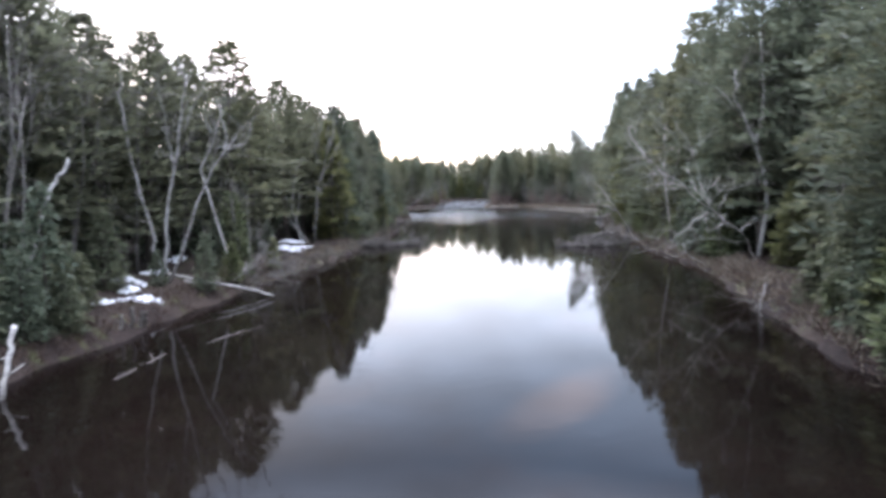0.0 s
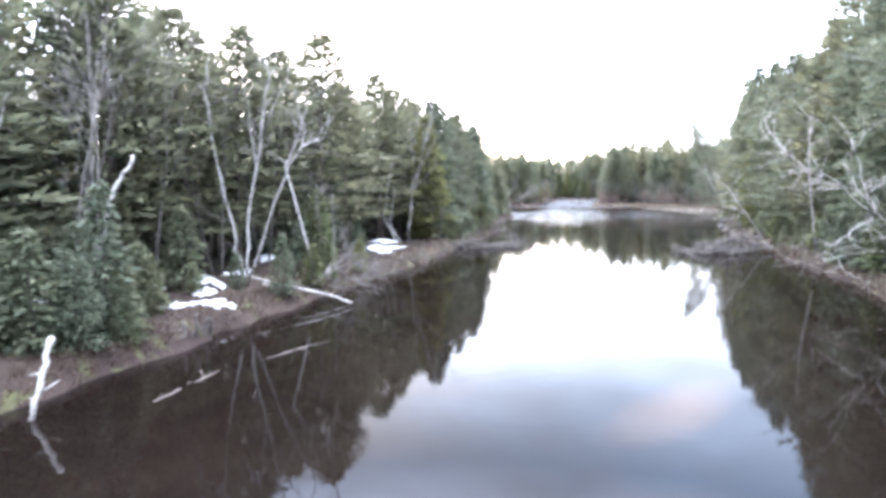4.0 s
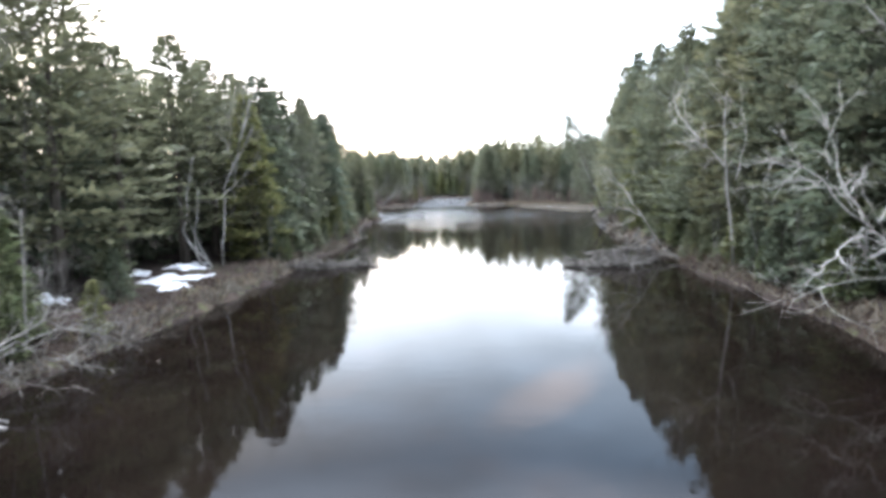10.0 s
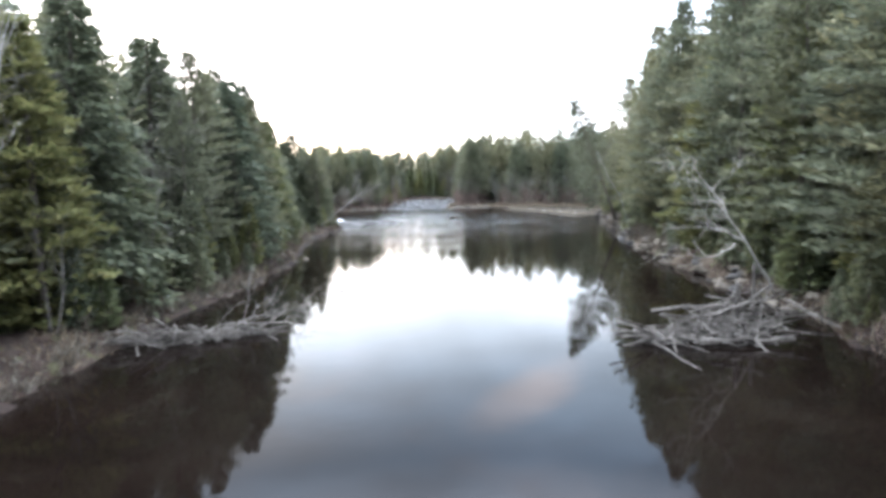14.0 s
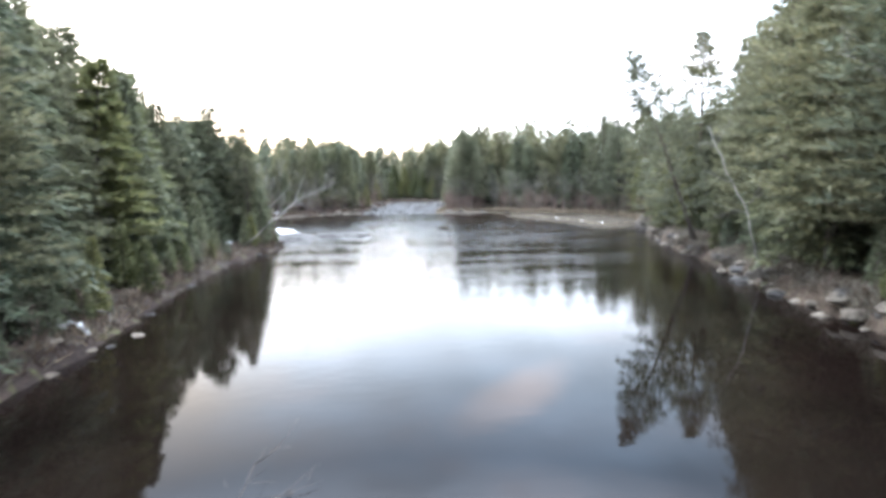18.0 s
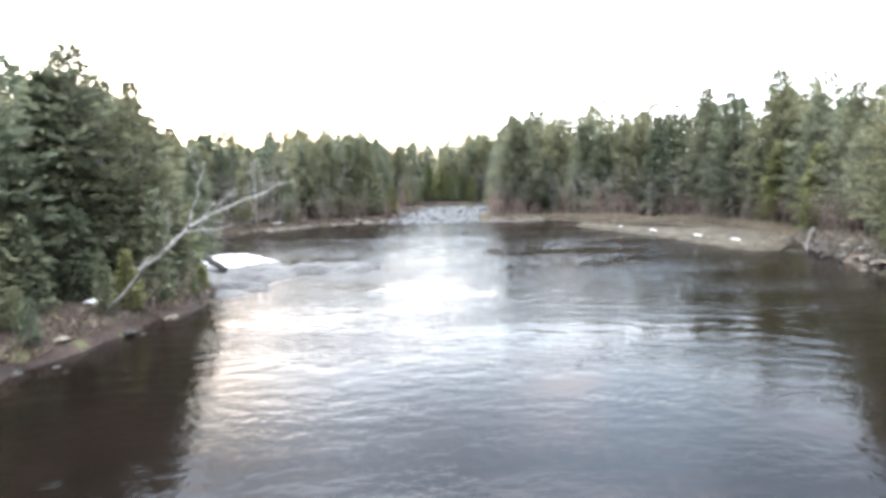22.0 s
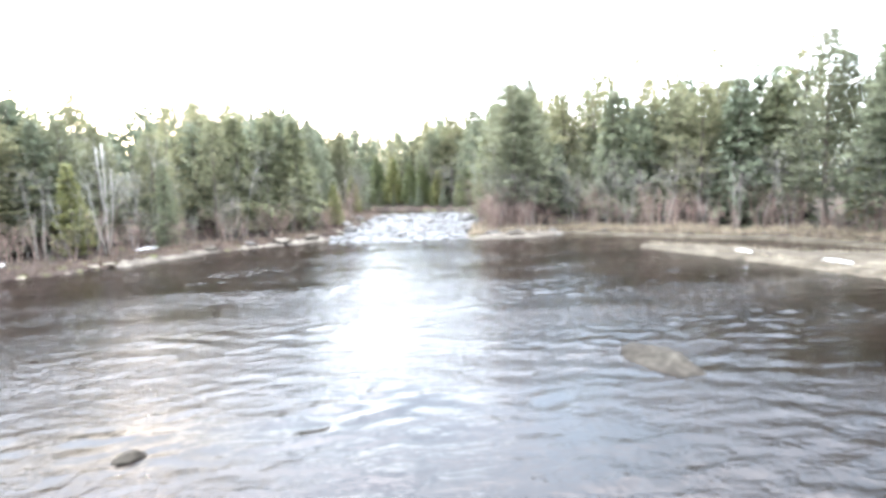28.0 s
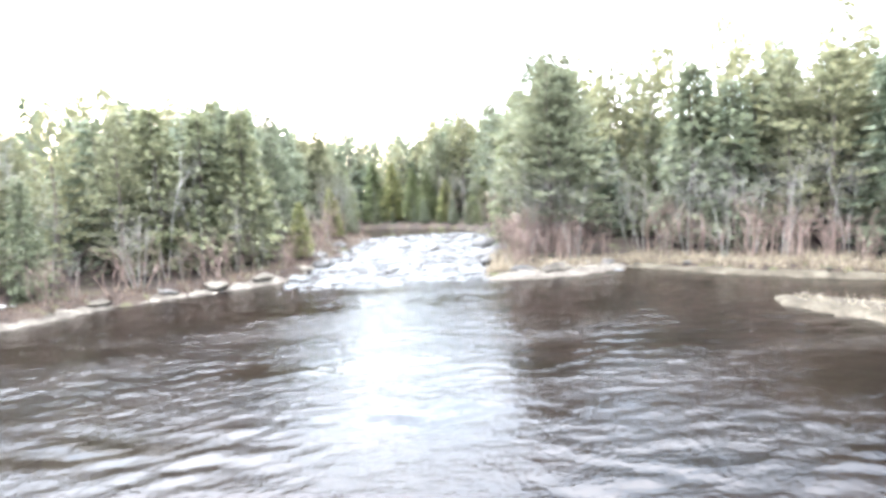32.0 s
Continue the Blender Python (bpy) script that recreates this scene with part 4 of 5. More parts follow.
# birches of the other bank
limb_tree("birch_tree", [([(-12.0, 27.6, 0.9), (-12.20, 27.50, 2.50), (-13.00, 27.50, 6.20), (-13.30, 27.50, 9.00), (-13.10, 27.60, 11.10)], 0.057, 0.013),
                         ([(-11.9, 27.8, 0.9), (-11.70, 27.80, 3.80), (-11.00, 27.80, 6.70), (-10.50, 27.80, 9.50), (-11.10, 27.80, 11.50)], 0.057, 0.013),
                         ([(-10.90, 27.80, 7.20), (-9.90, 27.90, 9.20), (-9.30, 27.90, 11.20)], 0.026, 0.008),
                         ([(-11.30, 27.80, 5.70), (-11.50, 27.90, 7.50), (-11.80, 27.90, 10.10)], 0.026, 0.008)],
          BIRCH, 37, 1.3, "clump of pale birches above a snow patch", "tree", bark_fine=TWIG)
limb_tree("birch_tree", [([(-10.6, 25.2, 0.9), (-8.70, 25.00, 5.30), (-7.90, 24.80, 6.30), (-7.00, 24.60, 6.60), (-6.50, 24.40, 7.60)], 0.043, 0.013),
                         ([(-7.90, 24.80, 6.30), (-7.90, 24.80, 7.40), (-8.20, 24.90, 8.40)], 0.022, 0.008)],
          BIRCH, 38, 0.9, "crooked white birch leaning to the river", "tree", bark_fine=TWIG)
limb_tree("birch_tree", [([(-14.2, 17.0, 1.0), (-14.10, 17.00, 3.10), (-13.70, 17.00, 4.70), (-13.70, 17.00, 6.60), (-13.80, 17.00, 8.70)], 0.043, 0.013),
                         ([(-13.70, 17.00, 5.00), (-13.00, 17.10, 6.10), (-12.60, 17.10, 7.20)], 0.022, 0.008)],
          BIRCH, 39, 1.0, "white birch rising behind low evergreens", "tree", bark_fine=TWIG)
limb_tree("birch_snag", [([(-12.3, 18.6, 0.9), (-11.40, 19.00, 4.40), (-11.20, 19.20, 5.00), (-10.80, 19.30, 5.70)], 0.048, 0.039)], BIRCH, 40, 0.0, "broken-off white birch trunk without branches", "tree snag")
limb_tree("birch_tree", [([(-9.6, 46.6, 0.7), (-10.60, 46.60, 2.70), (-10.30, 46.60, 5.10), (-9.90, 46.60, 6.70)], 0.043, 0.026),
                         ([(-9.4, 47.0, 0.7), (-10.30, 47.00, 1.90), (-9.90, 47.00, 5.00)], 0.039, 0.022),
                         ([(-8.9, 47.4, 0.7), (-8.70, 47.40, 4.70), (-7.90, 47.40, 6.40), (-6.80, 47.40, 8.40)], 0.039, 0.013),
                         ([(-8.70, 47.40, 4.70), (-7.20, 47.40, 6.00), (-6.50, 47.40, 6.70)], 0.022, 0.008),
                         ([(-9.6, 47.6, 0.7), (-11.60, 47.80, 5.10), (-11.50, 47.80, 7.90)], 0.035, 0.013)],
          BIRCH, 41, 0.9, "clump of white birch trunks beside snow", "tree", bark_fine=TWIG)
limb_tree("birch_tree", [([(-9.6, 30.0, 0.7), (-10.90, 30.00, 5.80), (-10.10, 30.00, 7.40), (-9.80, 30.00, 8.80)], 0.048, 0.017),
                         ([(-10.20, 30.00, 6.70), (-9.30, 30.00, 7.10), (-8.80, 30.00, 7.80), (-8.40, 30.00, 8.10)], 0.030, 0.013),
                         ([(-10.10, 30.00, 7.50), (-10.60, 30.00, 8.30), (-11.00, 30.00, 8.50)], 0.022, 0.008)],
          BIRCH, 42, 1.0, "forked white birch against dark conifers", "tree", bark_fine=TWIG)


limb_tree("birch_tree", [([(-17.2, 157.6, 0.5), (-16.30, 157.80, 3.70), (-16.60, 157.80, 9.10)], 0.06, 0.035), ([(-16.3, 157.8, 0.5), (-16.20, 158.00, 4.00), (-16.20, 158.00, 9.40)], 0.06, 0.035), ([(-18.6, 157.4, 0.5), (-18.50, 157.60, 4.30), (-19.00, 157.60, 10.10)], 0.07, 0.04)],
          BIRCH, 43, 0.5, "tall bare birch trunks on the far shore", "tree", bark_fine=TWIG)


# ---------------------------------------------------------------- logs, sticks and jams


def log(name, points, r0, r1, material, label, category="log", seed=1, group=""):
    r = np.random.default_rng(seed)
    p = np.array(points, float)
    u = np.linspace(0, 1, 10)
    run = np.linspace(0, 1, len(p))
    q = np.stack([np.interp(u, run, p[:, k]) for k in range(3)], 1)
    q[1:-1] += r.normal(0, 0.02, (8, 3))
    t = Tubes()
    t.add(q, [(r0 + (r1 - r0) * k) * r.uniform(0.93, 1.07) for k in u], 9)
    for _ in range(3):
        i = int(r.integers(2, 9))
        e = r.normal(0, 1, 3)
        e[2] = abs(e[2]) * 0.6
        t.add([q[i], q[i] + e * 0.16], [0.35 * r1 + 0.01, 0.012], 5)
    return tagged(new(name, t.mesh(name, material)), label, category, group)


log("fallen_birch", [(-10.9, 25.7, 1.25), (-9.2, 25.9, 0.85), (-7.2, 26.2, 0.35), (-6.6, 26.3, 0.12)], 0.06, 0.04, BIRCH, "fallen white birch log sloping down to the water", seed=51)
log("fallen_birch", [(-10.5, 26.4, 0.8), (-8.6, 26.6, 0.55), (-6.9, 26.8, 0.08)], 0.055, 0.03, BIRCH, "thin fallen birch pole beside a larger log", seed=52)
log("birch_pole", [(-9.60, 14.70, 1.50), (-9.50, 14.25, 0.75), (-9.40, 13.80, -0.1)], 0.066, 0.055, BIRCH, "white birch pole standing slanted in the shallows", seed=53)
log("sunken_log", [(-7.6, 15.0, -0.05), (-7.45, 16.4, -0.02), (-7.3, 17.8, -0.04)], 0.04, 0.032, WET_WOOD, "pale waterlogged log just breaking the surface", seed=54)
log("sunken_log", [(-6.9, 18.2, -0.04), (-6.2, 19.6, -0.018), (-5.4, 21.0, -0.045)], 0.038, 0.03, WET_WOOD, "pale waterlogged log just breaking the surface", seed=55)
for k, (x, y, h) in enumerate(((-9.75, 19.6, 0.75), (-9.6, 20.0, 0.9), (-9.5, 20.4, 0.7), (-9.65, 20.9, 0.55))):
    log("old_stake", [(x, y, spot(x, y) - 0.2), (x + 0.05, y, h * 0.6), (x + 0.08, y - 0.03, h)], 0.07, 0.05, DRIFT, "short weathered wooden stake in the bank", "stake", 60 + k, "old stakes")
log("drift_log", [(-6.9, 92.8, 0.45), (-5.6, 91.3, 0.28), (-4.3, 89.8, 0.05)], 0.09, 0.05, DRIFT, "grey driftwood log lying at the waterline", seed=64)
log("drift_log", [(-7.70, 96.00, 0.50), (-6.35, 94.05, 0.25), (-5.00, 92.10, 0.00)], 0.06, 0.04, DRIFT, "grey pole leaning on the bank into the water", seed=65)
log("fallen_log", [(-8.9, 115.6, 1.30), (-6.8, 112.9, 1.02), (-4.9, 110.4, 0.62)], 0.24, 0.17, OLD_BARK, "dark broken trunk lying across the snow slab", seed=66)
log("drift_log", [(-5.50, 65.80, 0.50), (-4.90, 66.80, 0.30)], 0.07, 0.05, DRIFT, "pale driftwood log stranded on the bank", seed=63)
log("drift_log", [(-5.5, 73.5, 0.75), (-5.2, 71.4, 0.55), (-5.0, 69.5, 0.35)], 0.06, 0.04, TWIG, "pale pole lying along the bank by a snow patch", seed=70)
limb_tree("dead_branch", [([(-5.8, 73.6, 0.55), (-5.1, 74.2, 0.85), (-4.6, 74.8, 0.60), (-4.4, 74.4, 0.25), (-4.9, 73.2, 0.12)], 0.045, 0.02)], TWIG, 83, 0.3, "curled pale branch round a snow patch", "branch")
limb_tree("sunken_branch", [([(-0.30, 58.70, -0.00), (0.40, 59.30, 0.00), (1.60, 59.80, -0.00)], 0.035, 0.012), ([(0.70, 59.20, 0.00), (2.90, 61.60, 0.00)], 0.025, 0.01)], WET_WOOD, 79, 1.0, "waterlogged branch just under the surface", "branch")
log("drift_log", [(34.6, 117.5, 1.5), (33.6, 116.6, 0.8), (32.9, 115.6, 0.1)], 0.10, 0.06, DRIFT, "bleached driftwood pole propped on the bank", seed=67)
log("drift_log", [(36.2, 118.5, 0.6), (34.6, 117.0, 0.5), (33.2, 116.2, 0.15)], 0.13, 0.08, DRIFT, "bleached driftwood trunk below the pines", seed=68)
log("drift_log", [(11.16, 49.15, 0.12), (11.25, 47.2, 0.06), (11.38, 45.0, -0.03)], 0.04, 0.025, DRIFT, "thin grey pole slanting from the driftwood heap into the water", seed=106)
log("drift_log", [(12.3, 50.4, 0.45), (13.4, 49.9, 0.65), (14.6, 49.4, 0.8)], 0.07, 0.05, DRIFT, "grey pole jutting level from the driftwood heap", seed=107)
log("drift_log", [(12.3, 47.4, 0.12), (13.6, 47.2, 0.16), (15.2, 47.0, 0.2)], 0.08, 0.06, DRIFT, "long grey log along the foot of the driftwood heap", seed=108)
log("drift_log", [(13.2, 48.0, 0.75), (14.4, 48.3, 1.05), (15.7, 48.8, 1.55)], 0.06, 0.04, DRIFT, "grey pole slanting over the driftwood heap", seed=109)
log("drift_log", [(17.40, 50.70, 0.60), (17.55, 49.25, 0.30), (17.70, 47.80, 0.00)], 0.06, 0.05, DRIFT, "pale pole slanting from the bank", seed=69)

STICKS = []
for k in range(8):
    r = np.random.default_rng(900 + k)
    t = Tubes()
    u = np.linspace(-0.5, 0.5, 6)
    q = np.stack([u, r.normal(0, 0.03, 6), r.normal(0, 0.02, 6)], 1)
    t.add(q, [0.034 * (1 - 0.5 * (x + 0.5)) for x in u], 6)
    if k % 2:
        i = 3
        t.add([q[i], q[i] + np.array([0.16, 0.12, 0.06])], [0.014, 0.006], 4)
    STICKS.append(t.mesh("stick", DRIFT))


def log_jam(label, spots, seed, count, heading, lengths):
    """A heap of crossed grey sticks; spots are (x, y, half width, height) along it."""
    r = np.random.default_rng(seed)
    thing = tagged(new("log_jam"), label, "driftwood heap")
    cx, cy = spots[0][0], spots[0][1]
    thing.location = (cx, cy, 0)
    for k in range(count):
        x, y, half, high = spots[int(r.integers(len(spots)))]
        z = high * r.random() ** 1.3 + 0.02
        spread = 1 - 0.6 * z / max(high, 0.1)
        length = r.uniform(*lengths)
        ob = part("stick", STICKS[int(r.integers(8))], thing)
        ob.matrix_basis = (pose(x - cx + r.normal(0, half * 0.4) * spread, y - cy + r.normal(0, half * 0.3) * spread, z, 0, r.normal(0, 15), heading + r.normal(0, 42))
                           @ Matrix.Diagonal((length, r.uniform(0.5, 1.2), r.uniform(0.5, 1.2), 1)))
    return thing


log_jam("tangled heap of grey driftwood sticks jutting from the bank", [(11.6, 48.0, 1.0, 0.35), (13.0, 48.6, 1.3, 0.7), (14.5, 49.0, 1.5, 1.0), (15.8, 49.6, 1.4, 1.2), (14.0, 47.8, 1.2, 0.5)], 71, 150, 12, (1.0, 3.4))
log_jam("low raft of grey driftwood sticks at the bank", [(-5.0, 50.2, 0.9, 0.5), (-4.0, 50.4, 1.0, 0.4), (-2.8, 50.8, 1.0, 0.25), (-1.6, 51.2, 0.8, 0.2)], 72, 100, 8, (0.8, 2.6))
log_jam("dark driftwood and roots heaped below the pines", [(32.6, 113.6, 1.0, 0.8), (34.2, 116.4, 1.2, 1.0), (36.0, 119.6, 1.2, 1.0), (37.4, 123.0, 1.2, 0.9)], 78, 90, 60, (0.8, 2.8))
log_jam("bleached roots and sticks on the earth bank", [(23.2, 79.0, 1.0, 0.9), (24.8, 84.5, 1.0, 0.9), (26.4, 90.2, 1.0, 0.9), (28.0, 97.0, 1.0, 0.8)], 80, 70, 72, (0.6, 2.2))
log_jam("small tangle of bleached sticks on the shaded bank", [(-5.6, 89.2, 0.7, 0.7), (-5.9, 90.6, 0.8, 0.7), (-5.2, 87.2, 0.7, 0.5)], 84, 18, 60, (0.7, 1.8))
limb_tree("dead_branch", [([(-4.4, 51.4, 0.1), (-2.6, 51.8, 0.25), (-0.6, 52.4, 0.15)], 0.05, 0.02), ([(-3.2, 51.8, 0.15), (-1.6, 53.0, 0.35), (-0.2, 54.2, 0.3)], 0.03, 0.01)],
          TWIG, 73, 3.5, "drowned grey tree top full of fine twigs", "branch")
limb_tree("dead_branch", [([(-9.4, 28.2, 0.6), (-8.4, 29.4, 1.1), (-7.4, 30.4, 0.2)], 0.045, 0.015), ([(-9.0, 28.8, 0.6), (-8.2, 30.4, 1.5), (-7.1, 32.2, 0.4)], 0.04, 0.012),
                          ([(-9.2, 28.0, 0.5), (-8.2, 28.2, 0.9), (-7.6, 28.8, 0.2)], 0.03, 0.01), ([(-8.9, 29.6, 0.7), (-8.3, 31.6, 1.2), (-7.6, 33.2, 0.4)], 0.03, 0.01)],
          TWIG, 74, 4.5, "fallen grey brush arching over the bank", "branch")
limb_tree("dead_branch", [([(13.6, 23.6, 0.7), (12.8, 22.4, 0.6), (12.0, 21.3, 0.1)], 0.05, 0.02)], TWIG, 75, 3.0, "fallen grey brush trailing into the water", "branch")
log("jam_post", [(14.4, 48.6, 0.3), (14.35, 48.6, 1.1), (14.3, 48.55, 1.7)], 0.08, 0.06, DRIFT, "upright bleached post in the driftwood heap", "post", 76)
log("jam_post", [(15.4, 49.4, 0.4), (15.5, 49.5, 1.4), (15.45, 49.5, 2.1)], 0.07, 0.05, DRIFT, "upright bleached post in the driftwood heap", "post", 77)


# ---------------------------------------------------------------- rock, sand and snow


def shelf(name, outline, height, edge, rough, material, label, category, seed, step=0.3, kind="", base=rise):
    """A low rounded mass of rock or sand with an uneven top, standing out of the water."""
    o = np.array(outline)
    gx, gy = np.meshgrid(np.arange(o[:, 0].min() - 1.2, o[:, 0].max() + 1.2, step), np.arange(o[:, 1].min() - 1.2, o[:, 1].max() + 1.2, step))
    d = distance_to(outline, gx, gy) + 0.3 * wobble(gx, gy, 2.2, seed) + 0.12 * wobble(gx, gy, 0.8, seed + 1)
    crack = np.abs(wobble(gx + 0.4 * gy, gy, 3.4, seed + 2))
    z = np.where(d < 0, height * (1 - np.exp(d / edge)), -0.5 * d) + rough * wobble(gx, gy, 1.7, seed + 3) * (d < 0.3) - rough * 1.6 * np.exp(-(crack / 0.06) ** 2) * (d < -0.2)
    z = z + base(gy)
    n = np.arange(gx.size).reshape(gx.shape)
    quads = np.stack([n[:-1, :-1], n[:-1, 1:], n[1:, 1:], n[1:, :-1]], -1).reshape(-1, 4)
    keep = (d.ravel()[quads] < 0.9).any(1)
    ob = new(name, mesh_of(name, np.stack([gx, gy, z], -1).reshape(-1, 3), quads[keep], material, True))
    return tagged(ob, label, category, kind=kind)


shelf("rock_ledge", [(-9, 108), (-5.0, 108.9), (-2.2, 108.6), (-1.2, 111.0), (-1.4, 113.5), (-2.7, 116.5), (-4.6, 119.2), (-9, 120)],
      0.50, 0.9, 0.07, ROCK, "cracked grey bedrock ledge sloping into the river", "rock", 81, 0.16)
shelf("rock_slab", [(-6.0, 104.8), (-4.6, 105.6), (-3.9, 106.5), (-1.8, 107.9), (-2.3, 108.5), (-5.2, 108.7)], 0.34, 0.5, 0.06, ROCK, "tilted grey bedrock slab at the water's edge", "rock", 87, 0.14)
shelf("rock_slab", [(-5.6, 103.8), (-4.2, 104.3), (-2.9, 104.6), (-1.5, 106.4), (-2.2, 107.2), (-3.7, 106.0), (-5.0, 105.2)], 0.22, 0.35, 0.05, ROCK, "thin grey bedrock slab awash at the water's edge", "rock", 88, 0.14)
shelf("rock_slab", [(-2.1, 111.9), (0.2, 112.3), (3.1, 112.4), (4.1, 114.0), (2.6, 115.4), (0.1, 115.9), (-2.2, 115.7), (-2.3, 113.8)], 0.40, 0.4, 0.08, ROCK, "low grey bedrock tongue reaching into the current", "rock", 89, 0.16)
shelf("rock_shelf", [(14.6, 160.9), (18, 160.2), (22, 160.8), (25.5, 163), (24, 166), (20, 167.5), (16.8, 169), (15.2, 164.5)], 0.45, 0.9, 0.12, DRY_ROCK, "pale bedrock shelf beside the rapids", "rock", 82, 0.3)
shelf("rock_shelf", [(-13.0, 152.2), (-8.2, 160.4), (-3.6, 163.6), (2.2, 168.0), (4.2, 173), (3.4, 178), (-1, 175), (-7, 167), (-12, 160), (-15, 152)], 0.5, 1.0, 0.12, DRY_ROCK, "grey bedrock shelf along the rapids", "rock", 83, 0.3)
shelf("bank_sandbar", BAR, 0.42, 1.0, 0.05, SAND, "pale sandbar with dead grass along the bank", "sandbar", 84, 0.35, "structure")
shelf("bank_beach", [(38.6, 139), (37.0, 147.4), (33.2, 151.6), (28.4, 156.6), (24.6, 162.6), (26.0, 165.0), (30.5, 159.5), (36.5, 154.2), (41.0, 147), (41.5, 139)],
      0.3, 0.7, 0.05, SAND, "pale sandy beach with dead grass", "beach", 86, 0.35, "structure")
EARTH_EDGE = [p for p in RIGHT if 57 < p[1] < 117]
shelf("bank_earth", [(x - 0.05, y) for x, y in EARTH_EDGE] + [(x + 1.5, y) for x, y in EARTH_EDGE[::-1]], 1.25, 0.55, 0.22, EARTH, "steep eroded tan earth bank above the stony shore", "bank", 110, 0.24, "structure")
shelf("snow_slab", [(-5.3, 111.3), (-4.3, 114.6), (-4.1, 117.0), (-6.5, 119.4), (-10.6, 119.2), (-8.4, 115.5), (-6.8, 112.4)], 0.20, 0.3, 0.012, SNOW, "thick white slab of old snow on bedrock", "snow", 85, 0.2,
      base=lambda y: 0.45 + 0 * y)


def snow_patch(x, y, a, b, high, turn, seed):
    r = np.random.default_rng(seed)
    n, rings = 44, 10
    lobes = [(int(r.integers(2, 8)), r.uniform(0.08, 0.24), r.uniform(0, 6.28)) for _ in range(4)]
    v = []
    for i in range(rings + 1):
        for k in range(n):
            an = 6.283 * k / n
            q = (i / rings) * (1 + sum(w * math.sin(m * an + ph) for m, w, ph in lobes))
            lx, ly = a * q * math.cos(an), b * q * math.sin(an)
            v.append((x + lx * math.cos(turn) - ly * math.sin(turn), y + lx * math.sin(turn) + ly * math.cos(turn), high * (1 - (i / rings) ** 3) - 0.03 * (i == rings)))
    v = np.array(v)
    v[:, 2] += ground_height(v[:, 0], v[:, 1]) + 0.075 * wobble(v[:, 0], v[:, 1], 0.45, seed) - 0.02
    f = [(i * n + k, i * n + (k + 1) % n, (i + 1) * n + (k + 1) % n, (i + 1) * n + k) for i in range(rings) for k in range(n)]
    return tagged(new("snow_patch", mesh_of("snow_patch", v, f, SNOW, True)), "melting white snow patch on the forest floor", "snow", "snow patches")


for k, (x, y, a, b) in enumerate(((-9.4, 41.4, 1.5, 1.1), (-9.9, 43.6, 1.7, 1.0), (-8.9, 40.0, 0.9, 0.5), (-12.6, 14.6, 0.9, 0.6), (-11.6, 13.2, 0.6, 0.5), (-10.6, 22.9, 0.9, 0.55), (-11.4, 22.0, 0.7, 0.4),
                                  (-11.8, 24.3, 0.9, 0.4), (-13.0, 26.5, 1.6, 0.6), (-13.5, 22.0, 1.4, 0.6), (-14.5, 24.0, 1.6, 0.7), (-13.2, 29.5, 1.3, 0.6), (-7.9, 53.5, 0.7, 0.4), (-6.3, 56.2, 0.45, 0.3),
                                  (-10.4, 46.0, 1.2, 0.5), (-10.8, 48.5, 1.1, 0.5), (-12.0, 44.0, 1.4, 0.7), (-6.8, 70.5, 0.5, 0.3), (-5.2, 73.0, 1.0, 0.7), (-7.2, 106.0, 1.1, 0.6), (-7.6, 108.3, 1.3, 0.8),
                                  (-7.0, 100.5, 0.8, 0.4), (-15.0, 18.0, 1.6, 0.8), (-16.5, 21.0, 1.7, 0.8), (-7.4, 62.0, 0.6, 0.3), (-14.0, 34.0, 1.5, 0.6), (-12.0, 37.0, 1.2, 0.5), (-20.5, 149.5, 1.3, 0.4), (-13.5, 158.5, 1.2, 0.4), (-6.3, 108.9, 1.7, 0.9), (-6.1, 107.2, 1.2, 0.7), (-5.6, 110.0, 1.4, 0.9), (-8.4, 112.4, 1.6, 0.9), (-5.2, 105.5, 0.8, 0.5), (-7.4, 110.6, 1.7, 1.0))):
    snow_patch(x, y, 0.8 * a, 0.75 * b, 0.09 + 0.03 * (k % 3), 0.7 * k, 1000 + k)
for k, (x, y, a, b) in enumerate(((30.6, 127, 0.9, 0.25), (31.6, 122.5, 0.8, 0.2), (29.4, 134, 1.0, 0.22), (28.2, 140, 0.9, 0.2))):
    r = np.random.default_rng(1100 + k)
    an = np.linspace(0, 6.283, 18, endpoint=False)
    rr = 1 + 0.2 * np.sin(3 * an + k) + 0.12 * np.sin(5 * an)
    ring = np.stack([x + 0.09 * a * rr * np.cos(an) + 0.12 * a * np.sin(an) ** 2, y + a * 1.0 * rr * np.sin(an), np.full(18, 0.37)], 1)
    v = np.concatenate([ring, [[x, y, 0.44]]])
    tagged(new("snow_patch", mesh_of("snow_patch", v, [(j, (j + 1) % 18, 18) for j in range(18)], SNOW, True)), "thin streak of old snow on pale sand", "snow", "snow streaks on the sandbar")

BOULDERS = []
for k in range(5):
    bm = bmesh.new()
    bmesh.ops.create_icosphere(bm, subdivisions=3, radius=1.0)
    off = Vector((7.3 * k, 3.1 * k, 1.7 * k))
    for vert in bm.verts:
        c = vert.co.normalized()
        vert.co = c * (1 + 0.38 * noise.noise(c * 1.1 + off) + 0.16 * noise.noise(c * 2.6 + off) + 0.05 * noise.noise(c * 7 + off))
        vert.co.z = max(vert.co.z, -0.5)
    pair = []
    for mat in (ROCK, WET_ROCK, PALE_ROCK, SILTY_ROCK, DRY_ROCK):
        me = bpy.data.meshes.new("boulder")
        bm.to_mesh(me)
        me.materials.append(mat)
        me.shade_smooth()
        pair.append(me)
    bm.free()
    BOULDERS.append(pair)


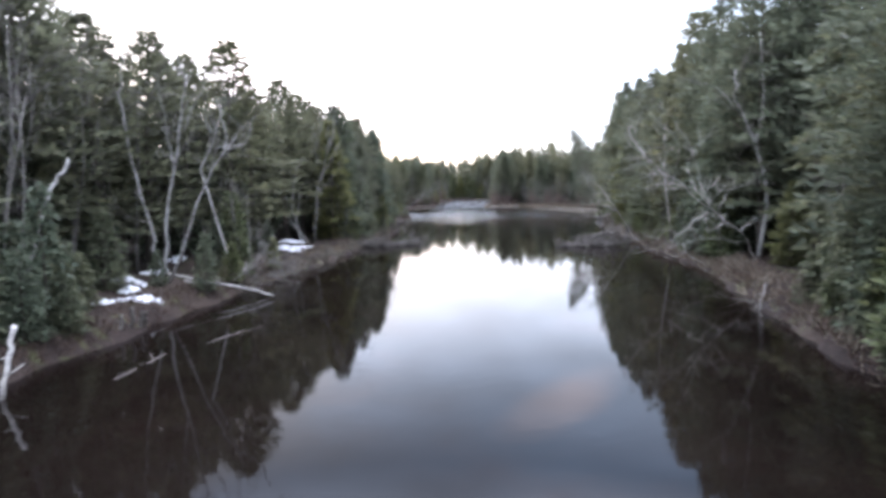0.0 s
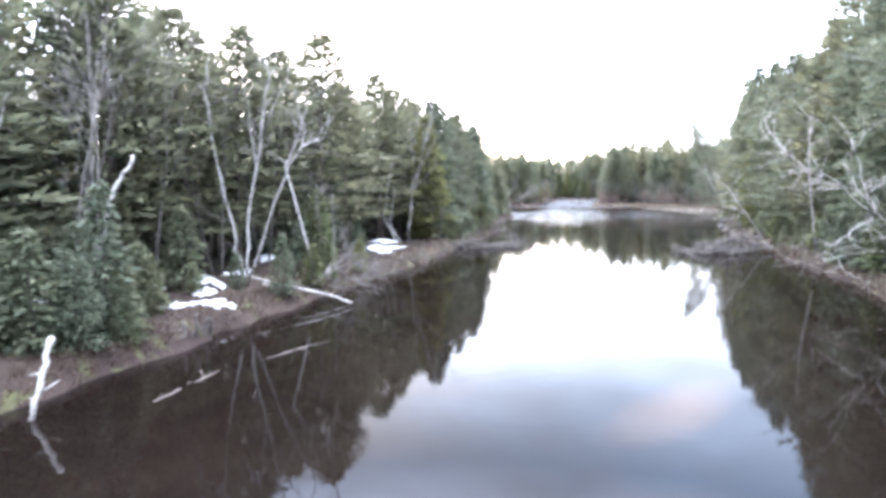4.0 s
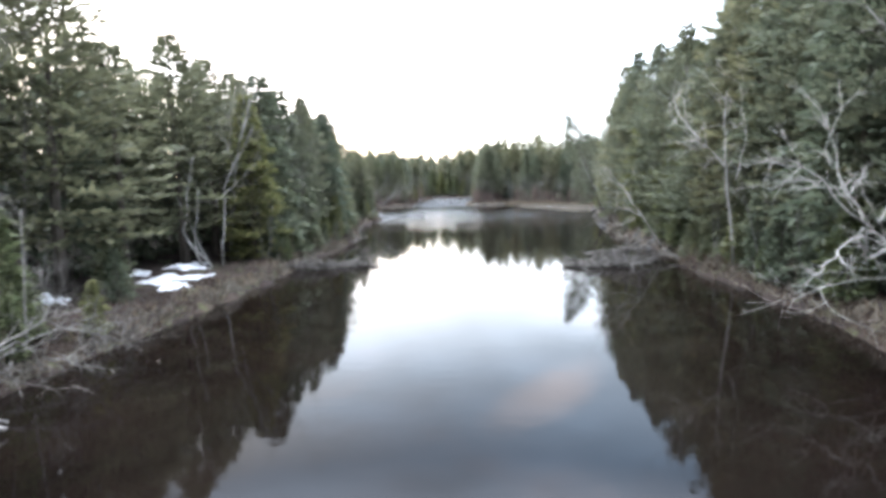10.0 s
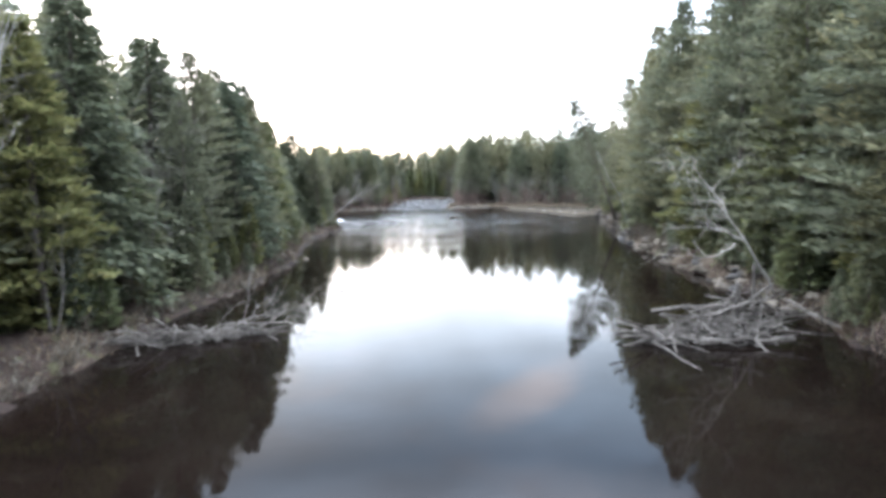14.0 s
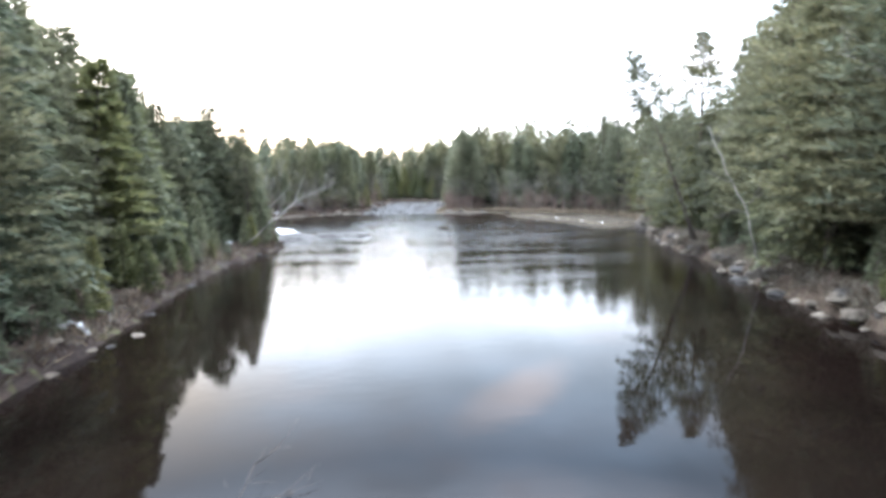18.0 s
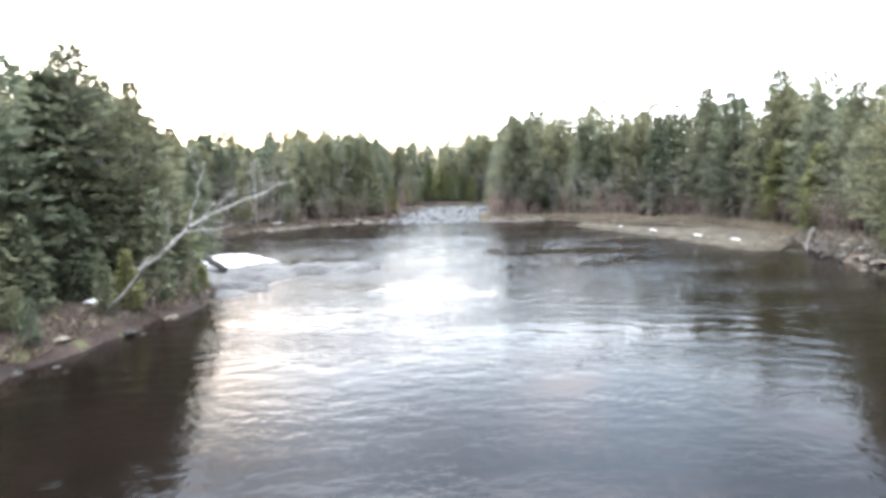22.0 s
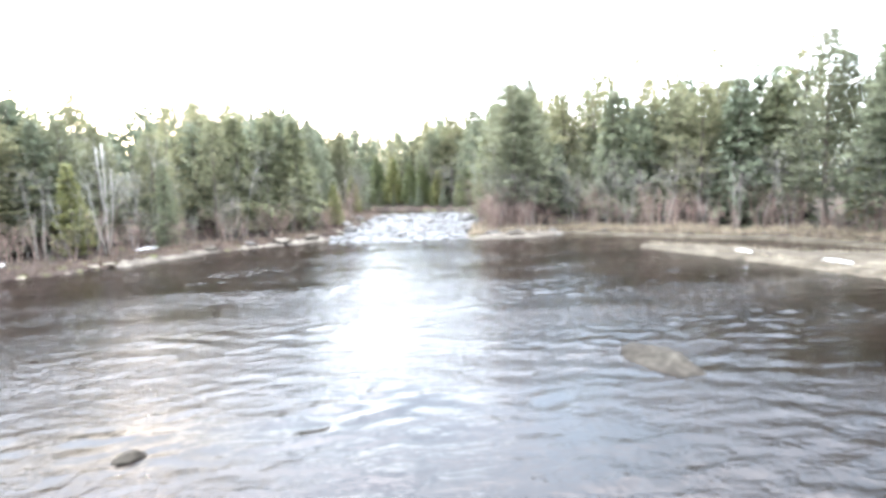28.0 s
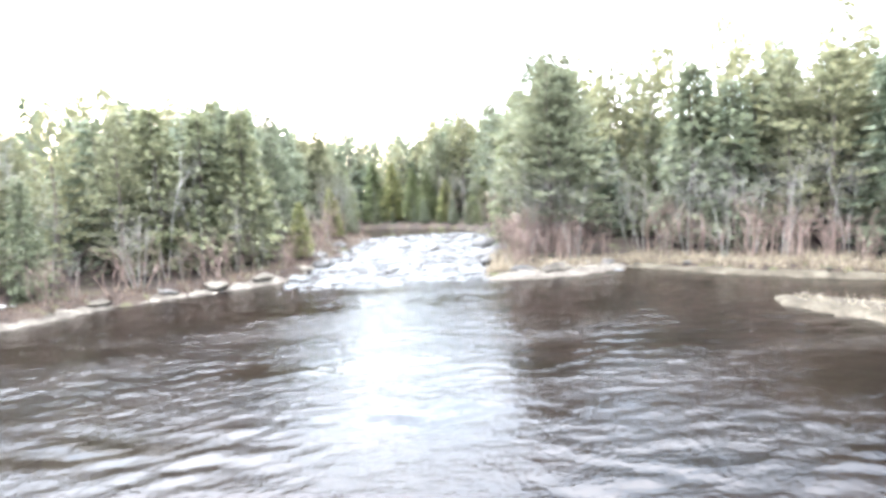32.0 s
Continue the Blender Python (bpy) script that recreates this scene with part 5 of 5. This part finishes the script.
def boulder(x, y, z, a, b, c, turn, shape, wet=0, label="rounded grey boulder rising from the water", group="", name="boulder"):
    ob = tagged(new(name, BOULDERS[shape % 5][wet]), label, "rock", group)
    ob.matrix_basis = pose(x, y, z, 0, 0, turn) @ Matrix.Diagonal((a, b, c, 1))
    return ob


boulder(12.15, 121.1, -0.10, 0.82, 1.65, 0.40, 8, 1, 3, "silt-brown boulder awash in the current")
boulder(-0.65, 117.9, -0.01, 0.34, 0.2, 0.13, 40, 1, 3, "small dark rock breaking the surface")
boulder(12.1, 112.9, -0.02, 0.32, 0.24, 0.1, 10, 2, 3, "small dark rock breaking the surface")
r = np.random.default_rng(88)
for k in range(26):
    y = r.uniform(164.5, 184)
    lo, hi = 2.6 + 0.05 * (y - 165), 15.6 + 0.12 * (y - 165)
    edge_ = r.random()
    x = lo + (hi - lo) * (edge_ ** 2.2 if k % 2 else 1 - (1 - edge_) ** 3)
    a = r.uniform(0.3, 0.75)
    boulder(x, y, float(rise(y)) - 0.05, a, a * r.uniform(0.7, 1.1), a * r.uniform(0.4, 0.7), r.uniform(0, 360), k, 1, "dark wet boulder splitting the white rapids", "rapids boulders")
for x, y, a in ((16.4, 169.6, 1.2), (17.4, 171.4, 1.3), (15.9, 167.6, 0.9), (18.2, 168.2, 1.0), (17.0, 174.5, 1.2), (18.6, 166.0, 0.7), (3.2, 170.5, 0.9), (2.6, 173.5, 1.0), (4.0, 177.5, 0.9), (1.0, 169.0, 0.7)):
    boulder(x, y, float(rise(y)) + 0.15, a, a * 0.8, a * 0.55, 50 * x, int(10 * a), 1, "large grey boulder at the side of the rapids", "rapids boulders")


for k, (x, y, a) in enumerate(((17.4, 162.6, 1.1), (19.6, 162.2, 1.4), (21.8, 163.2, 1.2), (18.6, 164.8, 1.3), (20.6, 165.6, 1.1), (16.4, 164.0, 0.9), (23.6, 163.6, 0.9), (-0.6, 167.0, 1.0), (-3.4, 164.8, 1.1), (-6.2, 163.4, 0.9), (1.8, 169.2, 0.8), (-9.0, 160.6, 0.8))):
    boulder(x, y, float(rise(y)) + 0.30, a, a * 0.7, a * 0.28, 37 * k, k, 1 if k % 3 == 0 else 4, "flat slab of rock on the shelf by the rapids", "slabs by the rapids")


def shore_stones(line, y0, y1, count, seed, big, label, group, inland=0.0, squash=0.42):
    r = np.random.default_rng(seed)
    pts = np.array([p for p in line if y0 - 8 <= p[1] <= y1 + 8], float)
    run = np.concatenate([[0], np.cumsum(np.hypot(*np.diff(pts, axis=0).T))])
    for k in range(count):
        s = r.uniform(0, run[-1])
        x, y = np.interp(s, run, pts[:, 0]) + r.normal(0, 0.35) + inland * r.random() ** 1.4, np.interp(s, run, pts[:, 1]) + r.normal(0, 0.35)
        a = r.uniform(0.12, big)
        boulder(x, y, max(0.0, spot(x, y)) - 0.03, a * 1.3, a, a * squash, r.uniform(0, 360), k, 2 if k % 3 else 1, label, group, "stone")


shore_stones(RIGHT, 58, 112, 230, 91, 0.46, "pale tan stone on the river's edge", "stones of the long shore", 1.5, 0.55)
shore_stones(LEFT, 60, 104, 50, 92, 0.24, "pale grey stone on the river's edge", "stones of the shaded shore")
shore_stones(LEFT, 141, 168, 60, 93, 0.36, "pale stone along the far shore", "far shore stones")
shore_stones(RIGHT, 148, 164, 30, 94, 0.3, "pale stone along the far shore", "far shore stones")


# ---------------------------------------------------------------- grass and litter


def tufts(name, line, y0, y1, per_metre, reach, heights, material, label, seed, on_bar=False):
    """Dead grass and litter in ragged tufts on a strip behind the water's edge."""
    r = np.random.default_rng(seed)
    pts = np.array(line, float)
    run = np.concatenate([[0], np.cumsum(np.hypot(*np.diff(pts, axis=0).T))])
    n = int(per_metre * run[-1])
    centre = np.sort(r.uniform(0, run[-1], n // 14))
    s = centre[r.integers(0, len(centre), n)] + r.normal(0, 0.25, n)
    x, y = np.interp(s, run, pts[:, 0]), np.interp(s, run, pts[:, 1])
    x, y = x + r.normal(0, reach, n), y + r.normal(0, reach * 0.4, n)
    d = -distance_to(BAR, x, y) - 0.6 if on_bar else distance_to(RIVER, x, y)
    keep = (d > 0.0) & (y > y0) & (y < y1)
    x, y = x[keep], y[keep]
    z = np.full(len(x), 0.27) if on_bar else ground_height(x, y) - 0.03
    n = len(x)
    way = np.stack([r.normal(0, 0.7, n), r.normal(0, 0.7, n), r.uniform(0.3, 1.1, n)], 1)
    size = r.uniform(*heights, n)
    v, f = sprays(r, np.stack([x, y, z], 1), way, size, size * 0.045 + 0.006, 2.0)
    return tagged(new(name, mesh_of(name, v, f, material)), label, "grass", kind="stuff")


tufts("dead_grass", RIGHT, 4, 120, 90, 0.9, (0.25, 0.7), STRAW, "pale dead grass hanging over the bank", 95)
tufts("dead_grass", RIGHT, 64, 118, 420, 0.8, (0.2, 0.55), STRAW, "pale dead grass and roots on the earth bank", 103)
tufts("dead_grass", RIGHT, 120, 170, 300, 1.7, (0.3, 0.8), STRAW, "pale dead grass on the far shore", 96)
tufts("dead_grass", BAR + BAR[:1], 116, 150, 90, 1.2, (0.15, 0.45), STRAW, "pale dead grass on the sandbar", 102, True)
tufts("dead_grass", LEFT, 60, 108, 110, 0.8, (0.15, 0.4), STRAW, "pale dead grass along the shaded bank", 104)
tufts("dead_grass", LEFT, 30, 104, 45, 0.7, (0.2, 0.5), STRAW, "pale dead grass along the bank", 97)
tufts("dead_grass", LEFT, 28, 64, 150, 0.35, (0.2, 0.5), STRAW, "pale dead grass and roots hanging over the eroded bank", 105)
tufts("bank_litter", LEFT, 4, 112, 260, 1.2, (0.15, 0.5), FERN, "brown dead ferns and litter on the bank", 98)
tufts("bank_litter", RIGHT, 4, 120, 260, 1.2, (0.15, 0.5), FERN, "brown dead ferns and litter on the bank", 99)
tufts("bank_litter", LEFT, 120, 190, 160, 1.3, (0.2, 0.6), FERN, "brown dead ferns on the far shore", 101)

for proto in PROTO.values():
    for o in (*proto.children_recursive, proto):
        bpy.data.objects.remove(o)
